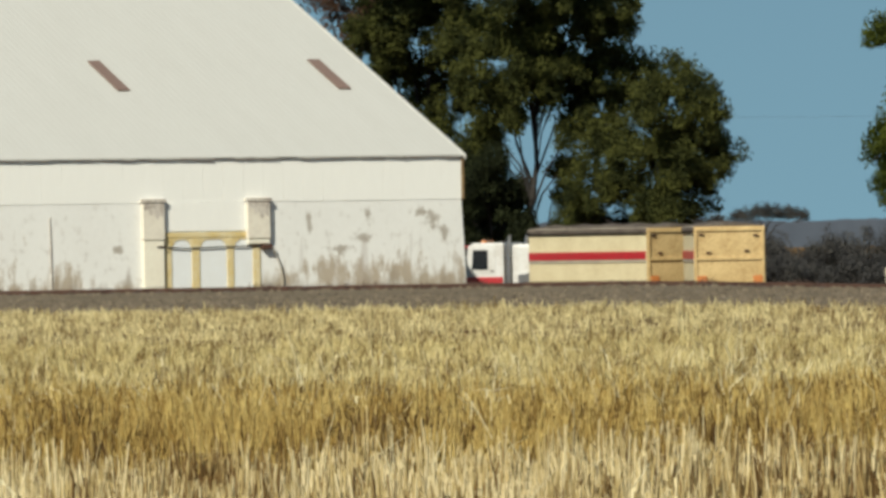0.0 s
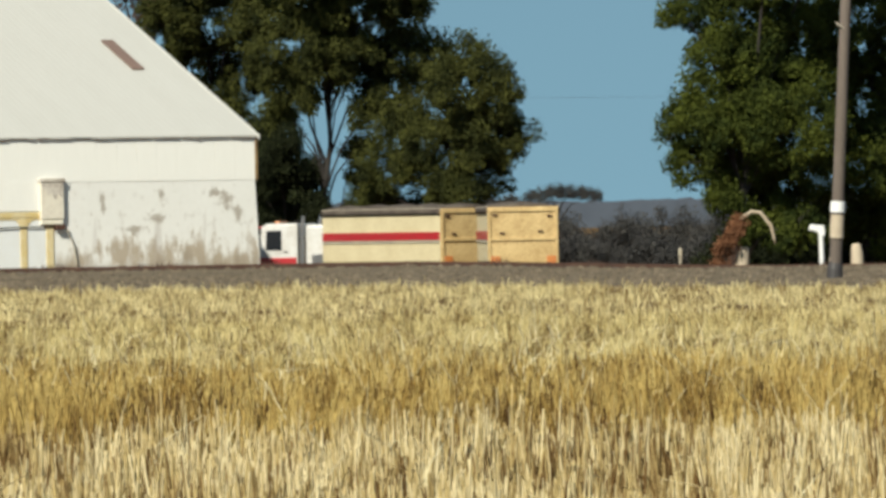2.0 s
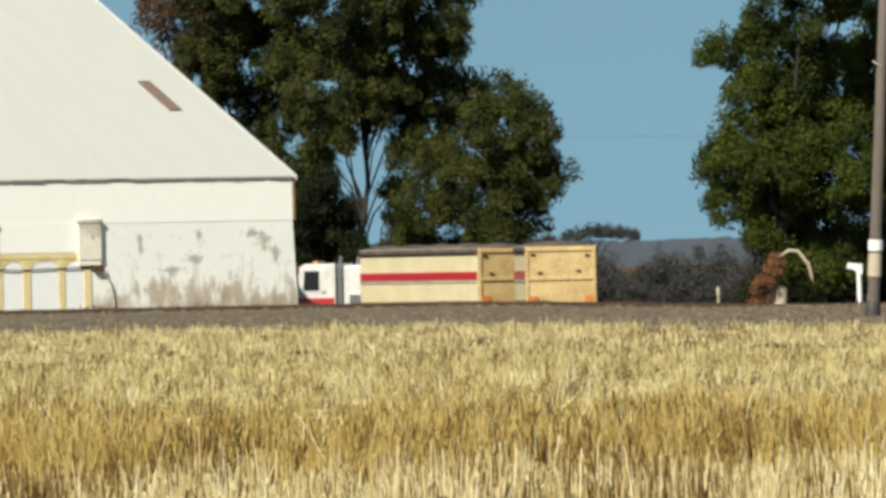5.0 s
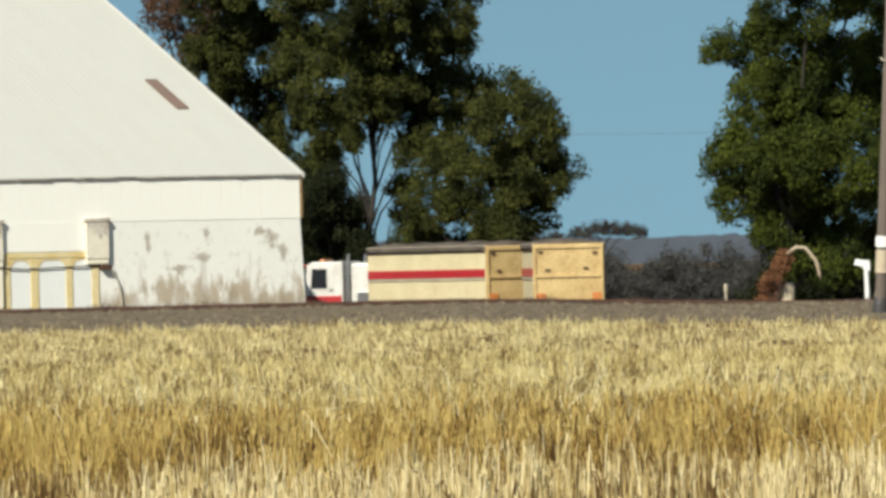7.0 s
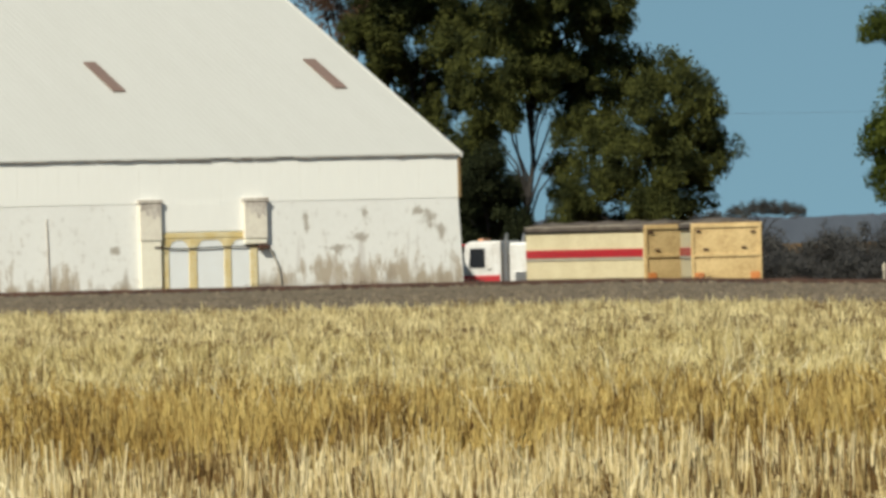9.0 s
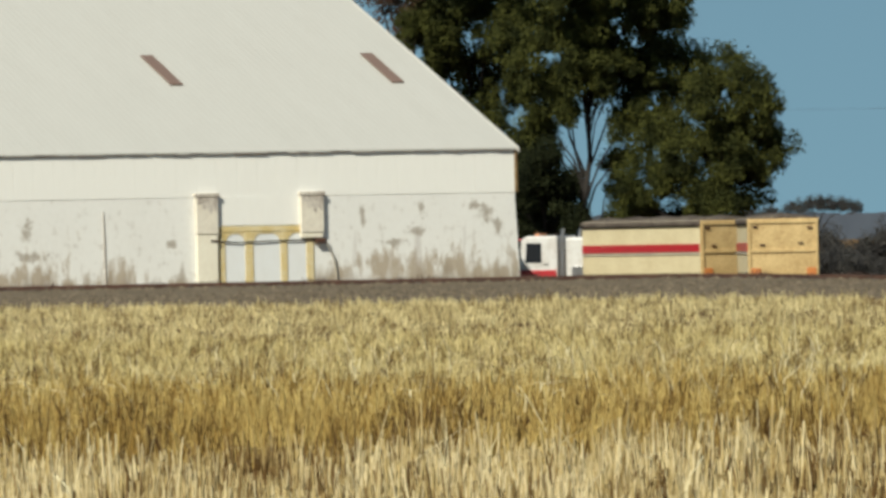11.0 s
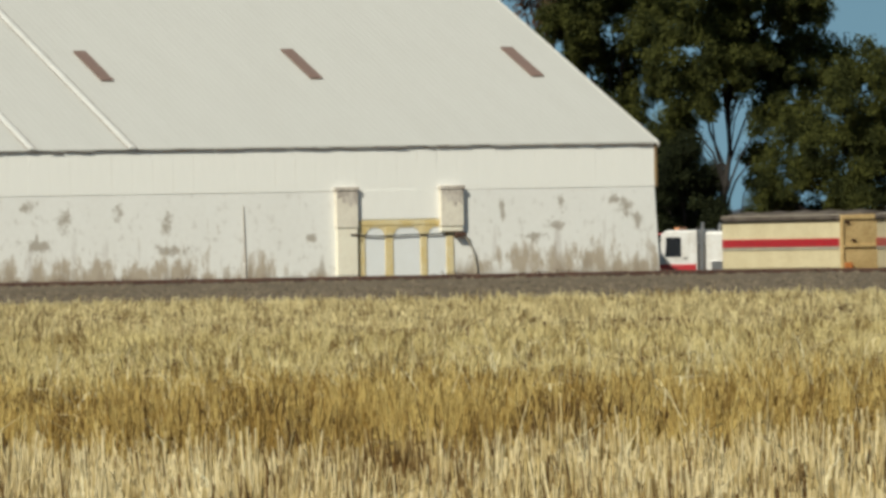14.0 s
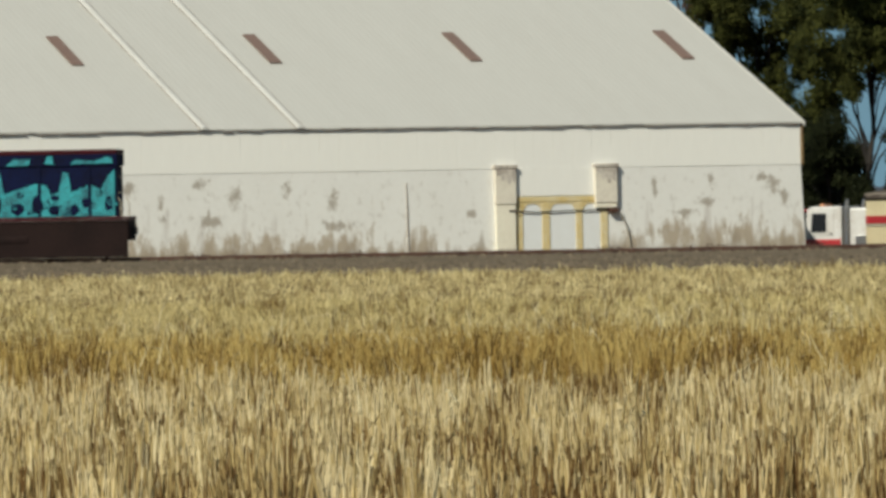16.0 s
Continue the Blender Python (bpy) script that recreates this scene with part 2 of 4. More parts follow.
M_DARK = material("dark_steel", (0.05, 0.045, 0.045), 0.6, scale=2.0)
M_RUST = material("rusty_rail", (0.10, 0.055, 0.04), 0.7, dark=(0.05, 0.03, 0.025), scale=1.0, mix=0.7, spec=0.1)
M_SLEEPER = material("old_sleeper", (0.12, 0.10, 0.085), 0.9, scale=2.0)
M_BALLAST = material("grey_ballast", (0.165, 0.132, 0.092), 0.95, dark=(0.092, 0.071, 0.049), scale=0.5, mix=0.7, bump=0.9, bump_scale=9, spec=0.1)
M_WEED = material("grey_brown_weeds", (0.19, 0.15, 0.105), 0.95, dark=(0.08, 0.062, 0.045), scale=0.8, mix=0.8, per_island=0.4, spec=0.1)
M_RAILWEED = material("dark_dry_weeds", (0.085, 0.055, 0.045), 0.95, dark=(0.04, 0.027, 0.022), scale=0.8, mix=0.8, per_island=0.4, spec=0.1)
M_GROUND = material("dry_ground", (0.15, 0.092, 0.040), 0.95, dark=(0.075, 0.043, 0.018), scale=0.4, mix=0.8, bump=0.6, bump_scale=14, spec=0.1)
M_BARK = material("grey_brown_bark", (0.030, 0.025, 0.022), 0.9, dark=(0.016, 0.014, 0.012), scale=1.2, mix=0.8, bump=0.4, bump_scale=12, stretch=(1, 1, 0.3))
M_PALEBARK = material("pale_bark", (0.50, 0.42, 0.31), 0.85, dark=(0.32, 0.24, 0.17), scale=1.4, mix=0.7, stretch=(1, 1, 0.3))
M_REDBARK = material("red_brown_bark", (0.12, 0.07, 0.05), 0.9, dark=(0.06, 0.038, 0.03), scale=1.5, mix=0.7)
# near-black and olive blotches paint shaded and sunlit clumps into the gum leaves
M_LEAF = leaf_material("shade_mottled_gum_leaves", (0.010, 0.015, 0.005), (0.085, 0.090, 0.021))
M_LEAF_B = leaf_material("shade_mottled_bright_leaves", (0.009, 0.018, 0.004), (0.080, 0.096, 0.014))
# leaf green darkened to put the shade under the trees into the colour
M_SHADELEAF = leaf_material("shade_darkened_leaves", (0.007, 0.010, 0.004), (0.026, 0.032, 0.011))
M_DRYLEAF = leaf_material("dry_brown_leaves", (0.055, 0.030, 0.020), (0.13, 0.075, 0.045))
M_REDLEAF = leaf_material("red_brown_leaves", (0.10, 0.045, 0.025), (0.30, 0.14, 0.07))
# scrub leaf colour greyed and lifted to imitate haze
M_SCRUB = leaf_material("haze_grey_scrub_leaves", (0.042, 0.041, 0.043), (0.080, 0.076, 0.068))
# the blue haze of distance is put into the base colour
M_RIDGE = material("haze_blue_woodland", (0.075, 0.090, 0.118), 1.0, dark=(0.058, 0.070, 0.094), scale=0.02, mix=0.8)
M_POLE = material("weathered_pole_timber", (0.15, 0.12, 0.10), 0.9, dark=(0.09, 0.07, 0.058), scale=1.5, mix=0.7, stretch=(3, 3, 0.2), bump=0.4)
M_WHITE = material("white_paint", (0.80, 0.80, 0.79), 0.35, dark=(0.70, 0.69, 0.66), scale=1.2, mix=0.3)
M_CABWHITE = material("white_cab_paint", (0.66, 0.66, 0.65), 0.4, dark=(0.44, 0.40, 0.35), scale=1.6, mix=0.6)
M_RED = material("dark_red_paint", (0.42, 0.022, 0.030), 0.4, dark=(0.32, 0.03, 0.035), scale=1.4, mix=0.5)
M_SIDE = material("cream_trailer_paint", (0.70, 0.62, 0.41), 0.5, dark=(0.55, 0.46, 0.28), scale=0.9, mix=0.8)
M_GREYSTRIPE = material("dusty_grey_stripe", (0.33, 0.29, 0.24), 0.7, dark=(0.5, 0.45, 0.33), scale=2.0, mix=0.8)
M_TAIL = material("dusty_tan_tailgate", (0.60, 0.44, 0.21), 0.7, dark=(0.38, 0.25, 0.10), scale=1.3, mix=0.9)
M_TARP = material("grey_brown_tarp", (0.075, 0.060, 0.052), 0.9, dark=(0.17, 0.145, 0.12), scale=1.4, mix=0.7, spec=0.1)
M_LAMP = material("orange_lamp_lens", (0.55, 0.20, 0.06), 0.3, scale=3.0, mix=0.3)
M_GLASS = material("dark_window_glass", (0.02, 0.022, 0.026), 0.08, scale=1.0)
M_TYRE = material("black_tyre_rubber", (0.025, 0.024, 0.024), 0.85, scale=3.0)
M_CHROME = material("dusty_chrome", (0.55, 0.55, 0.56), 0.3, 0.9, scale=3.0)
M_NAVY = material("dark_navy_paint", (0.006, 0.010, 0.040), 0.95, dark=(0.006, 0.006, 0.012), scale=0.8, mix=0.7, spec=0.1)
M_TEAL = material("sprayed_teal_paint", (0.03, 0.36, 0.40), 0.8, dark=(0.012, 0.06, 0.085), scale=2.4, mix=0.95)
M_MAROON = material("dark_maroon_paint", (0.06, 0.010, 0.014), 0.7, dark=(0.03, 0.009, 0.010), scale=1.0, mix=0.7, spec=0.1)
M_UNDER = material("dark_brown_underframe", (0.022, 0.013, 0.012), 0.9, dark=(0.012, 0.008, 0.008), scale=1.2, mix=0.7, spec=0.1)
M_STRAW_NEAR = straw_material("pale_stubble", (0.80, 0.675, 0.40), (0.54, 0.405, 0.172), (0.135, 0.072, 0.021))
M_STRAW_TALL = straw_material("golden_stubble", (0.64, 0.49, 0.19), (0.44, 0.295, 0.082), (0.095, 0.048, 0.012))
# brown straw, darkened to paint shadow on the tall stand's lower stalks
M_STRAW_SHADED = straw_material("shaded_brown_stubble", (0.56, 0.41, 0.14), (0.33, 0.205, 0.05), (0.075, 0.036, 0.009))
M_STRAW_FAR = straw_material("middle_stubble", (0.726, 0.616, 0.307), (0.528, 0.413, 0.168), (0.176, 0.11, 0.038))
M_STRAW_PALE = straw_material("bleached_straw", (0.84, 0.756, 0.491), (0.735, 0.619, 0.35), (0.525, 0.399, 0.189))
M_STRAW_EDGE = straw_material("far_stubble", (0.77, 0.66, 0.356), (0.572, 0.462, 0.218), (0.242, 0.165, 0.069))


# ---- mesh helpers ----
def to_object(name, bm, mat, smooth=False):
    me = bpy.data.meshes.new(name)
    bmesh.ops.recalc_face_normals(bm, faces=bm.faces)
    bm.to_mesh(me)
    bm.free()
    for m in mat if isinstance(mat, (list, tuple)) else (mat,):
        me.materials.append(m)
    if smooth:
        for p in me.polygons:
            p.use_smooth = True
    return new(name, me)


def part(name, bm, mat, parent, label="", smooth=False):
    ob = to_object(name, bm, mat, smooth)
    ob.parent = parent
    if label:
        tagged(ob, label)
    return ob


def thing(name, m, label, category, group="", kind=""):
    ob = new(name)
    ob.empty_display_size = 0.3
    ob.matrix_world = m
    return tagged(ob, label, category, group, kind)


def box(x0, x1, y0, y1, z0, z1, bevel=0.0, bm=None):
    """A box between those bounds, its edges rounded by bevel."""
    own = bmesh.new()
    vs = bmesh.ops.create_cube(own, size=1)["verts"]
    for v in vs:
        v.co = Vector(((x0 + x1) / 2 + v.co.x * (x1 - x0), (y0 + y1) / 2 + v.co.y * (y1 - y0), (z0 + z1) / 2 + v.co.z * (z1 - z0)))
    if bevel:
        bmesh.ops.bevel(own, geom=list(own.edges), offset=bevel, segments=2, affect="EDGES", profile=0.5)
    if bm is None:
        return own
    me = bpy.data.meshes.new("tmp")
    own.to_mesh(me)
    own.free()
    bm.from_mesh(me)
    bpy.data.meshes.remove(me)
    return bm


def prism(outline, x0, x1, bevel=0.0, axis="x"):
    """An outline in (y, z) drawn out along x, or in (x, z) along y."""
    bm = bmesh.new()
    rings = []
    for a in (x0, x1):
        rings.append([bm.verts.new((a, p, q) if axis == "x" else (p, a, q)) for p, q in outline])
    k = len(outline)
    for i in range(k):
        bm.faces.new((rings[0][i], rings[0][(i + 1) % k], rings[1][(i + 1) % k], rings[1][i]))
    bm.faces.new(rings[0][::-1])
    bm.faces.new(rings[1])
    if bevel:
        bmesh.ops.bevel(bm, geom=list(bm.edges), offset=bevel, segments=2, affect="EDGES", profile=0.5)
    return bm


def tube(points, radii, sides=8, bm=None):
    bm = bm or bmesh.new()
    rings = []
    pts = [Vector(p) for p in points]
    for i, p in enumerate(pts):
        d = (pts[min(i + 1, len(pts) - 1)] - pts[max(i - 1, 0)]).normalized()
        a = d.cross(Vector((0.31, 0.9, 0.12))).normalized()
        b = d.cross(a)
        rings.append([bm.verts.new(p + (a * math.cos(2 * math.pi * k / sides) + b * math.sin(2 * math.pi * k / sides)) * radii[i]) for k in range(sides)])
    for r0, r1 in zip(rings, rings[1:]):
        for k in range(sides):
            bm.faces.new((r0[k], r0[(k + 1) % sides], r1[(k + 1) % sides], r1[k]))
    bm.faces.new(rings[0][::-1])
    bm.faces.new(rings[-1])
    return bm


def wheel_disc(radius, width, hole=0.0, sides=24):
    """A rounded tyre or rim round the x axis."""
    bm = bmesh.new()
    prof = [(-width / 2, radius * 0.9), (-width * 0.36, radius), (width * 0.36, radius), (width / 2, radius * 0.9), (width / 2, hole), (-width / 2, hole)]
    rings = []
    for k in range(sides):
        a = 2 * math.pi * k / sides
        rings.append([bm.verts.new((x, r * math.cos(a), r * math.sin(a))) for x, r in prof])
    n = len(prof)
    for k in range(sides):
        r0, r1 = rings[k], rings[(k + 1) % sides]
        for i in range(n):
            if hole == 0.0 and i == 4:
                continue
            bm.faces.new((r0[i], r0[(i + 1) % n], r1[(i + 1) % n], r1[i]))
    bmesh.ops.remove_doubles(bm, verts=bm.verts, dist=1e-5)
    return bm


def raw_object(name, verts, faces, mat):
    """A joined mesh from numpy arrays: verts (n, 3), faces (m, 3 or 4)."""
    me = bpy.data.meshes.new(name)
    k = faces.shape[1]
    me.vertices.add(len(verts))
    me.vertices.foreach_set("co", verts.astype(np.float32).ravel())
    me.loops.add(faces.size)
    me.loops.foreach_set("vertex_index", faces.astype(np.int32).ravel())
    me.polygons.add(len(faces))
    me.polygons.foreach_set("loop_start", np.arange(0, faces.size, k, dtype=np.int32))
    me.update(calc_edges=True)
    me.materials.append(mat)
    return new(name, me)


def smoothstep(a, b, x):
    t = np.clip((x - a) / (b - a), 0, 1)
    return t * t * (3 - 2 * t)


# ---- ground ----
LOW = -1.6            # yard level behind the railway bank
BANK_Y = 260.0


def crest(x):
    """Height of the bank's crown: it falls gently to the right."""
    return 0.15 - 0.30 * smoothstep(4.0, 17.0, x)


def field_edge(x):
    return 193.0 - 24.0 * smoothstep(2.0, 13.0, x) + 6.0 * smoothstep(-4.0, -16.0, x)


def ground_height(x, y):
    bank = np.where(y < BANK_Y, smoothstep(248.0, 257.5, y), 1.0)
    top = bank * crest(x)
    fall = smoothstep(263.5, 270.0, y)
    return top * (1 - fall) + LOW * fall


def build_ground():
    xs = np.concatenate([[-4500, -1500, -500, -200, -110], np.arange(-80, 81, 2.0), [110, 200, 500, 1500, 4500]])
    ys = np.concatenate([[-4500, -1500, -400, -100, -30, 0], np.arange(10, 240, 5.0), np.arange(240, 276, 0.75), np.arange(278, 420, 8.0), [500, 700, 1200, 2200, 4500]])
    gx, gy = np.meshgrid(xs, ys)
    gz = ground_height(gx, gy) + np.where(gy < 240, 0.02 * np.sin(gx * 1.3 + gy * 0.7), 0)
    verts = np.stack([gx, gy, gz], -1).reshape(-1, 3)
    nx = len(xs)
    i, j = np.meshgrid(np.arange(nx - 1), np.arange(len(ys) - 1))
    a = (j * nx + i).ravel()
    faces = np.stack([a, a + 1, a + nx + 1, a + nx], -1)
    ob = raw_object("ground", verts, faces, M_GROUND)
    ob.data.materials.append(M_BALLAST)
    cy = gy[:-1, :-1].ravel() + 2
    cx = gx[:-1, :-1].ravel() + 1
    idx = ((cy > field_edge(cx) + 1) & (cy < 272)).astype(np.int32)
    ob.data.polygons.foreach_set("material_index", idx)
    tagged(ob, "dry paddock soil with a grey gravel railway bank", "ground", kind="structure")


build_ground()


def build_track():
    track = thing("railway_track", Matrix.Identity(4), "rusty steel rails on old sleepers along a low bank", "railway", kind="structure")
    xs = np.arange(-70, 71, 2.0)
    for y in (BANK_Y - 0.72, BANK_Y + 0.72):
        bm = bmesh.new()
        rings = []
        for x in xs:
            z = float(crest(x)) - 0.02
            rings.append([bm.verts.new((x, y + dy, z + dz)) for dy, dz in ((-0.07, 0), (-0.02, 0.03), (-0.035, 0.12), (-0.03, 0.15), (0.03, 0.15), (0.035, 0.12), (0.02, 0.03), (0.07, 0))])
        for r0, r1 in zip(rings, rings[1:]):
            for k in range(7):
                bm.faces.new((r0[k], r0[k + 1], r1[k + 1], r1[k]))
        part("rail", bm, M_RUST, track)
    proto = box(-0.12, 0.12, -1.25, 1.25, -0.14, 0.02, 0.02)
    me = bpy.data.meshes.new("sleeper")
    proto.to_mesh(me)
    proto.free()
    me.materials.append(M_SLEEPER)
    for x in np.arange(-45, 40, 0.7):
        s = new("sleeper", me)
        s.location = (x + random.uniform(-0.03, 0.03), BANK_Y, float(crest(x)) + 0.005)
        s.rotation_euler = (0, 0, random.uniform(-0.03, 0.03))
        s.parent = track


build_track()


# ---- stubble ----
def stalks(name, tufts, per, y0, y1, h0, h1, width, spread, lean, mat, label, seed, edge=0.0, patchy=0.26):
    """Standing straw in a sector of the paddock: tufts of three-sided tapering stalks that fan out, a few broken over."""
    rng = np.random.default_rng(seed)
    cy = np.sqrt(rng.uniform(y0 ** 2, y1 ** 2, tufts))
    cx = cy * rng.uniform(-0.15, 0.105, tufts)
    patch = np.sin(cx * 2.3 + 2 * np.sin(cy * 0.31)) + np.sin(cy * 0.7 + 2.2 * np.sin(cx * 0.9))
    ok = rng.uniform(size=tufts) < 0.76 + patchy * patch
    if edge:
        ok &= (cy > y0 + edge * (0.5 + 0.5 * np.sin(cx * 1.7) * np.sin(cx * 0.6 + 1)))
    cx, cy = cx[ok], cy[ok]
    size = rng.uniform(0.5, 1.35, len(cx)) * (1 + 0.14 * np.sin(cx * 1.1 + cy * 0.4) + 0.16 * np.sin(cx * 3.7 + 3 * np.sin(cy * 0.23)) * np.sin(cy * 0.9 + cx))
    n = len(cx) * per
    cx, cy, size = np.repeat(cx, per), np.repeat(cy, per), np.repeat(size, per)
    ox, oy = rng.normal(size=n) * spread, rng.normal(size=n) * spread
    x, y = cx + ox, cy + oy
    inside = y < field_edge(x) + rng.normal(size=n) * 0.6
    x, y, ox, oy, size = x[inside], y[inside], ox[inside], oy[inside], size[inside]
    m = len(x)
    h = rng.uniform(h0, h1, m) * size * rng.choice([1.0, 1.0, 0.8, 0.6, 1.15], m)
    tx = ox / spread * lean * 0.6 + rng.normal(size=m) * lean * 0.6
    ty = oy / spread * lean * 0.6 + rng.normal(size=m) * lean * 0.6
    fallen = rng.uniform(size=m) < 0.012
    tx = np.where(fallen, rng.uniform(-1.6, 1.6, m), tx)
    k = h / np.sqrt(1 + tx ** 2 + ty ** 2)
    w = width * rng.uniform(0.5, 1.5, m)
    rot = rng.uniform(0, 2 * np.pi, m)
    verts = np.zeros((m, 6, 3))
    gz = ground_height(x, y) - 0.02
    for q in range(3):
        a = rot + q * 2 * np.pi / 3
        ex, ey = np.cos(a) * w, np.sin(a) * w
        verts[:, q] = np.stack([x + ex, y + ey, gz], -1)
        verts[:, 3 + q] = np.stack([x + tx * k + ex * 0.55, y + ty * k + ey * 0.55, gz + k], -1)
    base = (np.arange(m) * 6)[:, None]
    f = np.concatenate([base + np.array([[q, (q + 1) % 3, 3 + (q + 1) % 3, 3 + q]]) for q in range(3)])
    ob = raw_object(name, verts.reshape(-1, 3), f, mat)
    return tagged(ob, label, "stubble", kind="stuff")


stalks("stubble_foreground", 5800, 10, 28.0, 52.0, 0.18, 0.33, 0.0068, 0.05, 0.13, M_STRAW_NEAR, "pale cut straw stubble standing in dry soil", 11, patchy=0.10)
stalks("stubble_edge", 1600, 18, 51.5, 61.0, 0.24, 0.40, 0.0062, 0.075, 0.26, M_STRAW_SHADED, "tall brown stubble at a header row's edge, darkened for shade", 15, edge=3.0)
stalks("stubble_tall", 3300, 17, 60.0, 80.0, 0.16, 0.30, 0.007, 0.085, 0.27, M_STRAW_TALL, "taller golden brown stubble with dark gaps", 12)
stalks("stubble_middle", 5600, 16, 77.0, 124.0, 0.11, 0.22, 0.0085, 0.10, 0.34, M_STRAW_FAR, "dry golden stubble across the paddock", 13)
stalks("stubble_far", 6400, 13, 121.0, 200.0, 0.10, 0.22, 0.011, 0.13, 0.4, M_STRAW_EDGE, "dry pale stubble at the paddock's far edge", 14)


def broken_stalks():
    """Long pale stalks snapped and leaning among the stubble."""
    rng = np.random.default_rng(31)
    n = 900
    y = np.sqrt(rng.uniform(34 ** 2, 100 ** 2, n))
    x = y * rng.uniform(-0.125, 0.105, n)
    bend = rng.uniform(0.10, 0.30, n)
    ln = rng.uniform(0.15, 0.40, n)
    a = rng.uniform(0, 2 * np.pi, n)
    tilt = rng.uniform(0.3, 1.9, n)
    w = rng.uniform(0.004, 0.008, n)
    gz = ground_height(x, y)
    p0 = np.stack([x, y, gz], -1)
    p1 = p0 + np.stack([rng.normal(size=n) * 0.05, rng.normal(size=n) * 0.05, bend], -1)
    p2 = p1 + np.stack([np.cos(a) * np.sin(tilt) * ln, np.sin(a) * np.sin(tilt) * ln, np.maximum(np.cos(tilt) * ln, 0.02 - bend)], -1)
    v = np.zeros((n, 9, 3))
    for r, (p, k) in enumerate(((p0, 1.0), (p1, 0.9), (p2, 0.5))):
        for q in range(3):
            t = a + q * 2 * np.pi / 3
            v[:, 3 * r + q] = p + np.stack([np.cos(t) * w * k, np.sin(t) * w * k, np.sin(t) * w * k * 0.6], -1)
    base = (np.arange(n) * 9)[:, None]
    f = np.concatenate([base + np.array([[r + q, r + (q + 1) % 3, r + 3 + (q + 1) % 3, r + 3 + q]]) for r in (0, 3) for q in range(3)])
    tagged(raw_object("broken_straw", v.reshape(-1, 3), f, M_STRAW_PALE), "long pale broken straws leaning among stubble", "straw", kind="stuff")


broken_stalks()


def verge_weeds():
    """Low grey-brown weeds and clods on the gravel between the paddock and the rails."""
    rng = np.random.default_rng(21)
    n = 16000
    y = rng.uniform(165, 259, n)
    x = y * rng.uniform(-0.125, 0.105, n)
    ok = y > field_edge(x)
    x, y = x[ok], y[ok]
    m = len(x)
    h = rng.uniform(0.015, 0.07, m) * np.where(y > 255, 1.5, 1.0)
    w = rng.uniform(0.03, 0.14, m)
    v = np.zeros((m, 5, 3))
    gz = ground_height(x, y) - 0.01
    rot = rng.uniform(0, 6.28, m)
    for q in range(4):
        a = rot + q * np.pi / 2
        v[:, q] = np.stack([x + np.cos(a) * w, y + np.sin(a) * w, gz], -1)
    v[:, 4] = np.stack([x + rng.normal(size=m) * 0.03, y, gz + h], -1)
    base = (np.arange(m) * 5)[:, None]
    f = np.concatenate([base + np.array([[q, (q + 1) % 4, 4]]) for q in range(4)])
    tagged(raw_object("verge_weeds", v.reshape(-1, 3), f, M_WEED), "low grey-brown weeds and clods on gravel", "weeds", kind="stuff")


verge_weeds()


def rail_weeds():
    """Dark dry weeds and thistles, uneven in height, along the crown of the bank."""
    rng = np.random.default_rng(22)
    n = 5200
    y = rng.uniform(258.2, 262.2, n)
    x = y * rng.uniform(-0.125, 0.105, n)
    clump = 0.5 + 0.5 * np.sin(x * 2.1 + 2 * np.sin(x * 0.7)) * np.sin(x * 0.9 + 1.3)
    h = rng.uniform(0.05, 0.24, n) * (0.35 + clump)
    rot = rng.uniform(0, 6.28, n)
    lean = rng.normal(size=(2, n)) * 0.4 * h
    gz = ground_height(x, y) - 0.01
    v = np.zeros((n, 4, 3))
    for q in range(3):
        a = rot + q * 2 * np.pi / 3
        v[:, q] = np.stack([x + np.cos(a) * 0.025, y + np.sin(a) * 0.025, gz], -1)
    v[:, 3] = np.stack([x + lean[0], y + lean[1], gz + h], -1)
    f = np.concatenate([(np.arange(n) * 4)[:, None] + np.array([[q, (q + 1) % 3, 3]]) for q in range(3)])
    tagged(raw_object("rail_weeds", v.reshape(-1, 3), f, M_RAILWEED), "dark dry weeds along the railway bank", "weeds", kind="stuff")


rail_weeds()


# ---- grain shed ----
TURN = 24.0
SHED = pose(0, 300, LOW, 0, 0, TURN)
EAVE, RISE, HALF, LONG = 6.27, 0.382, 20.0, 62.0


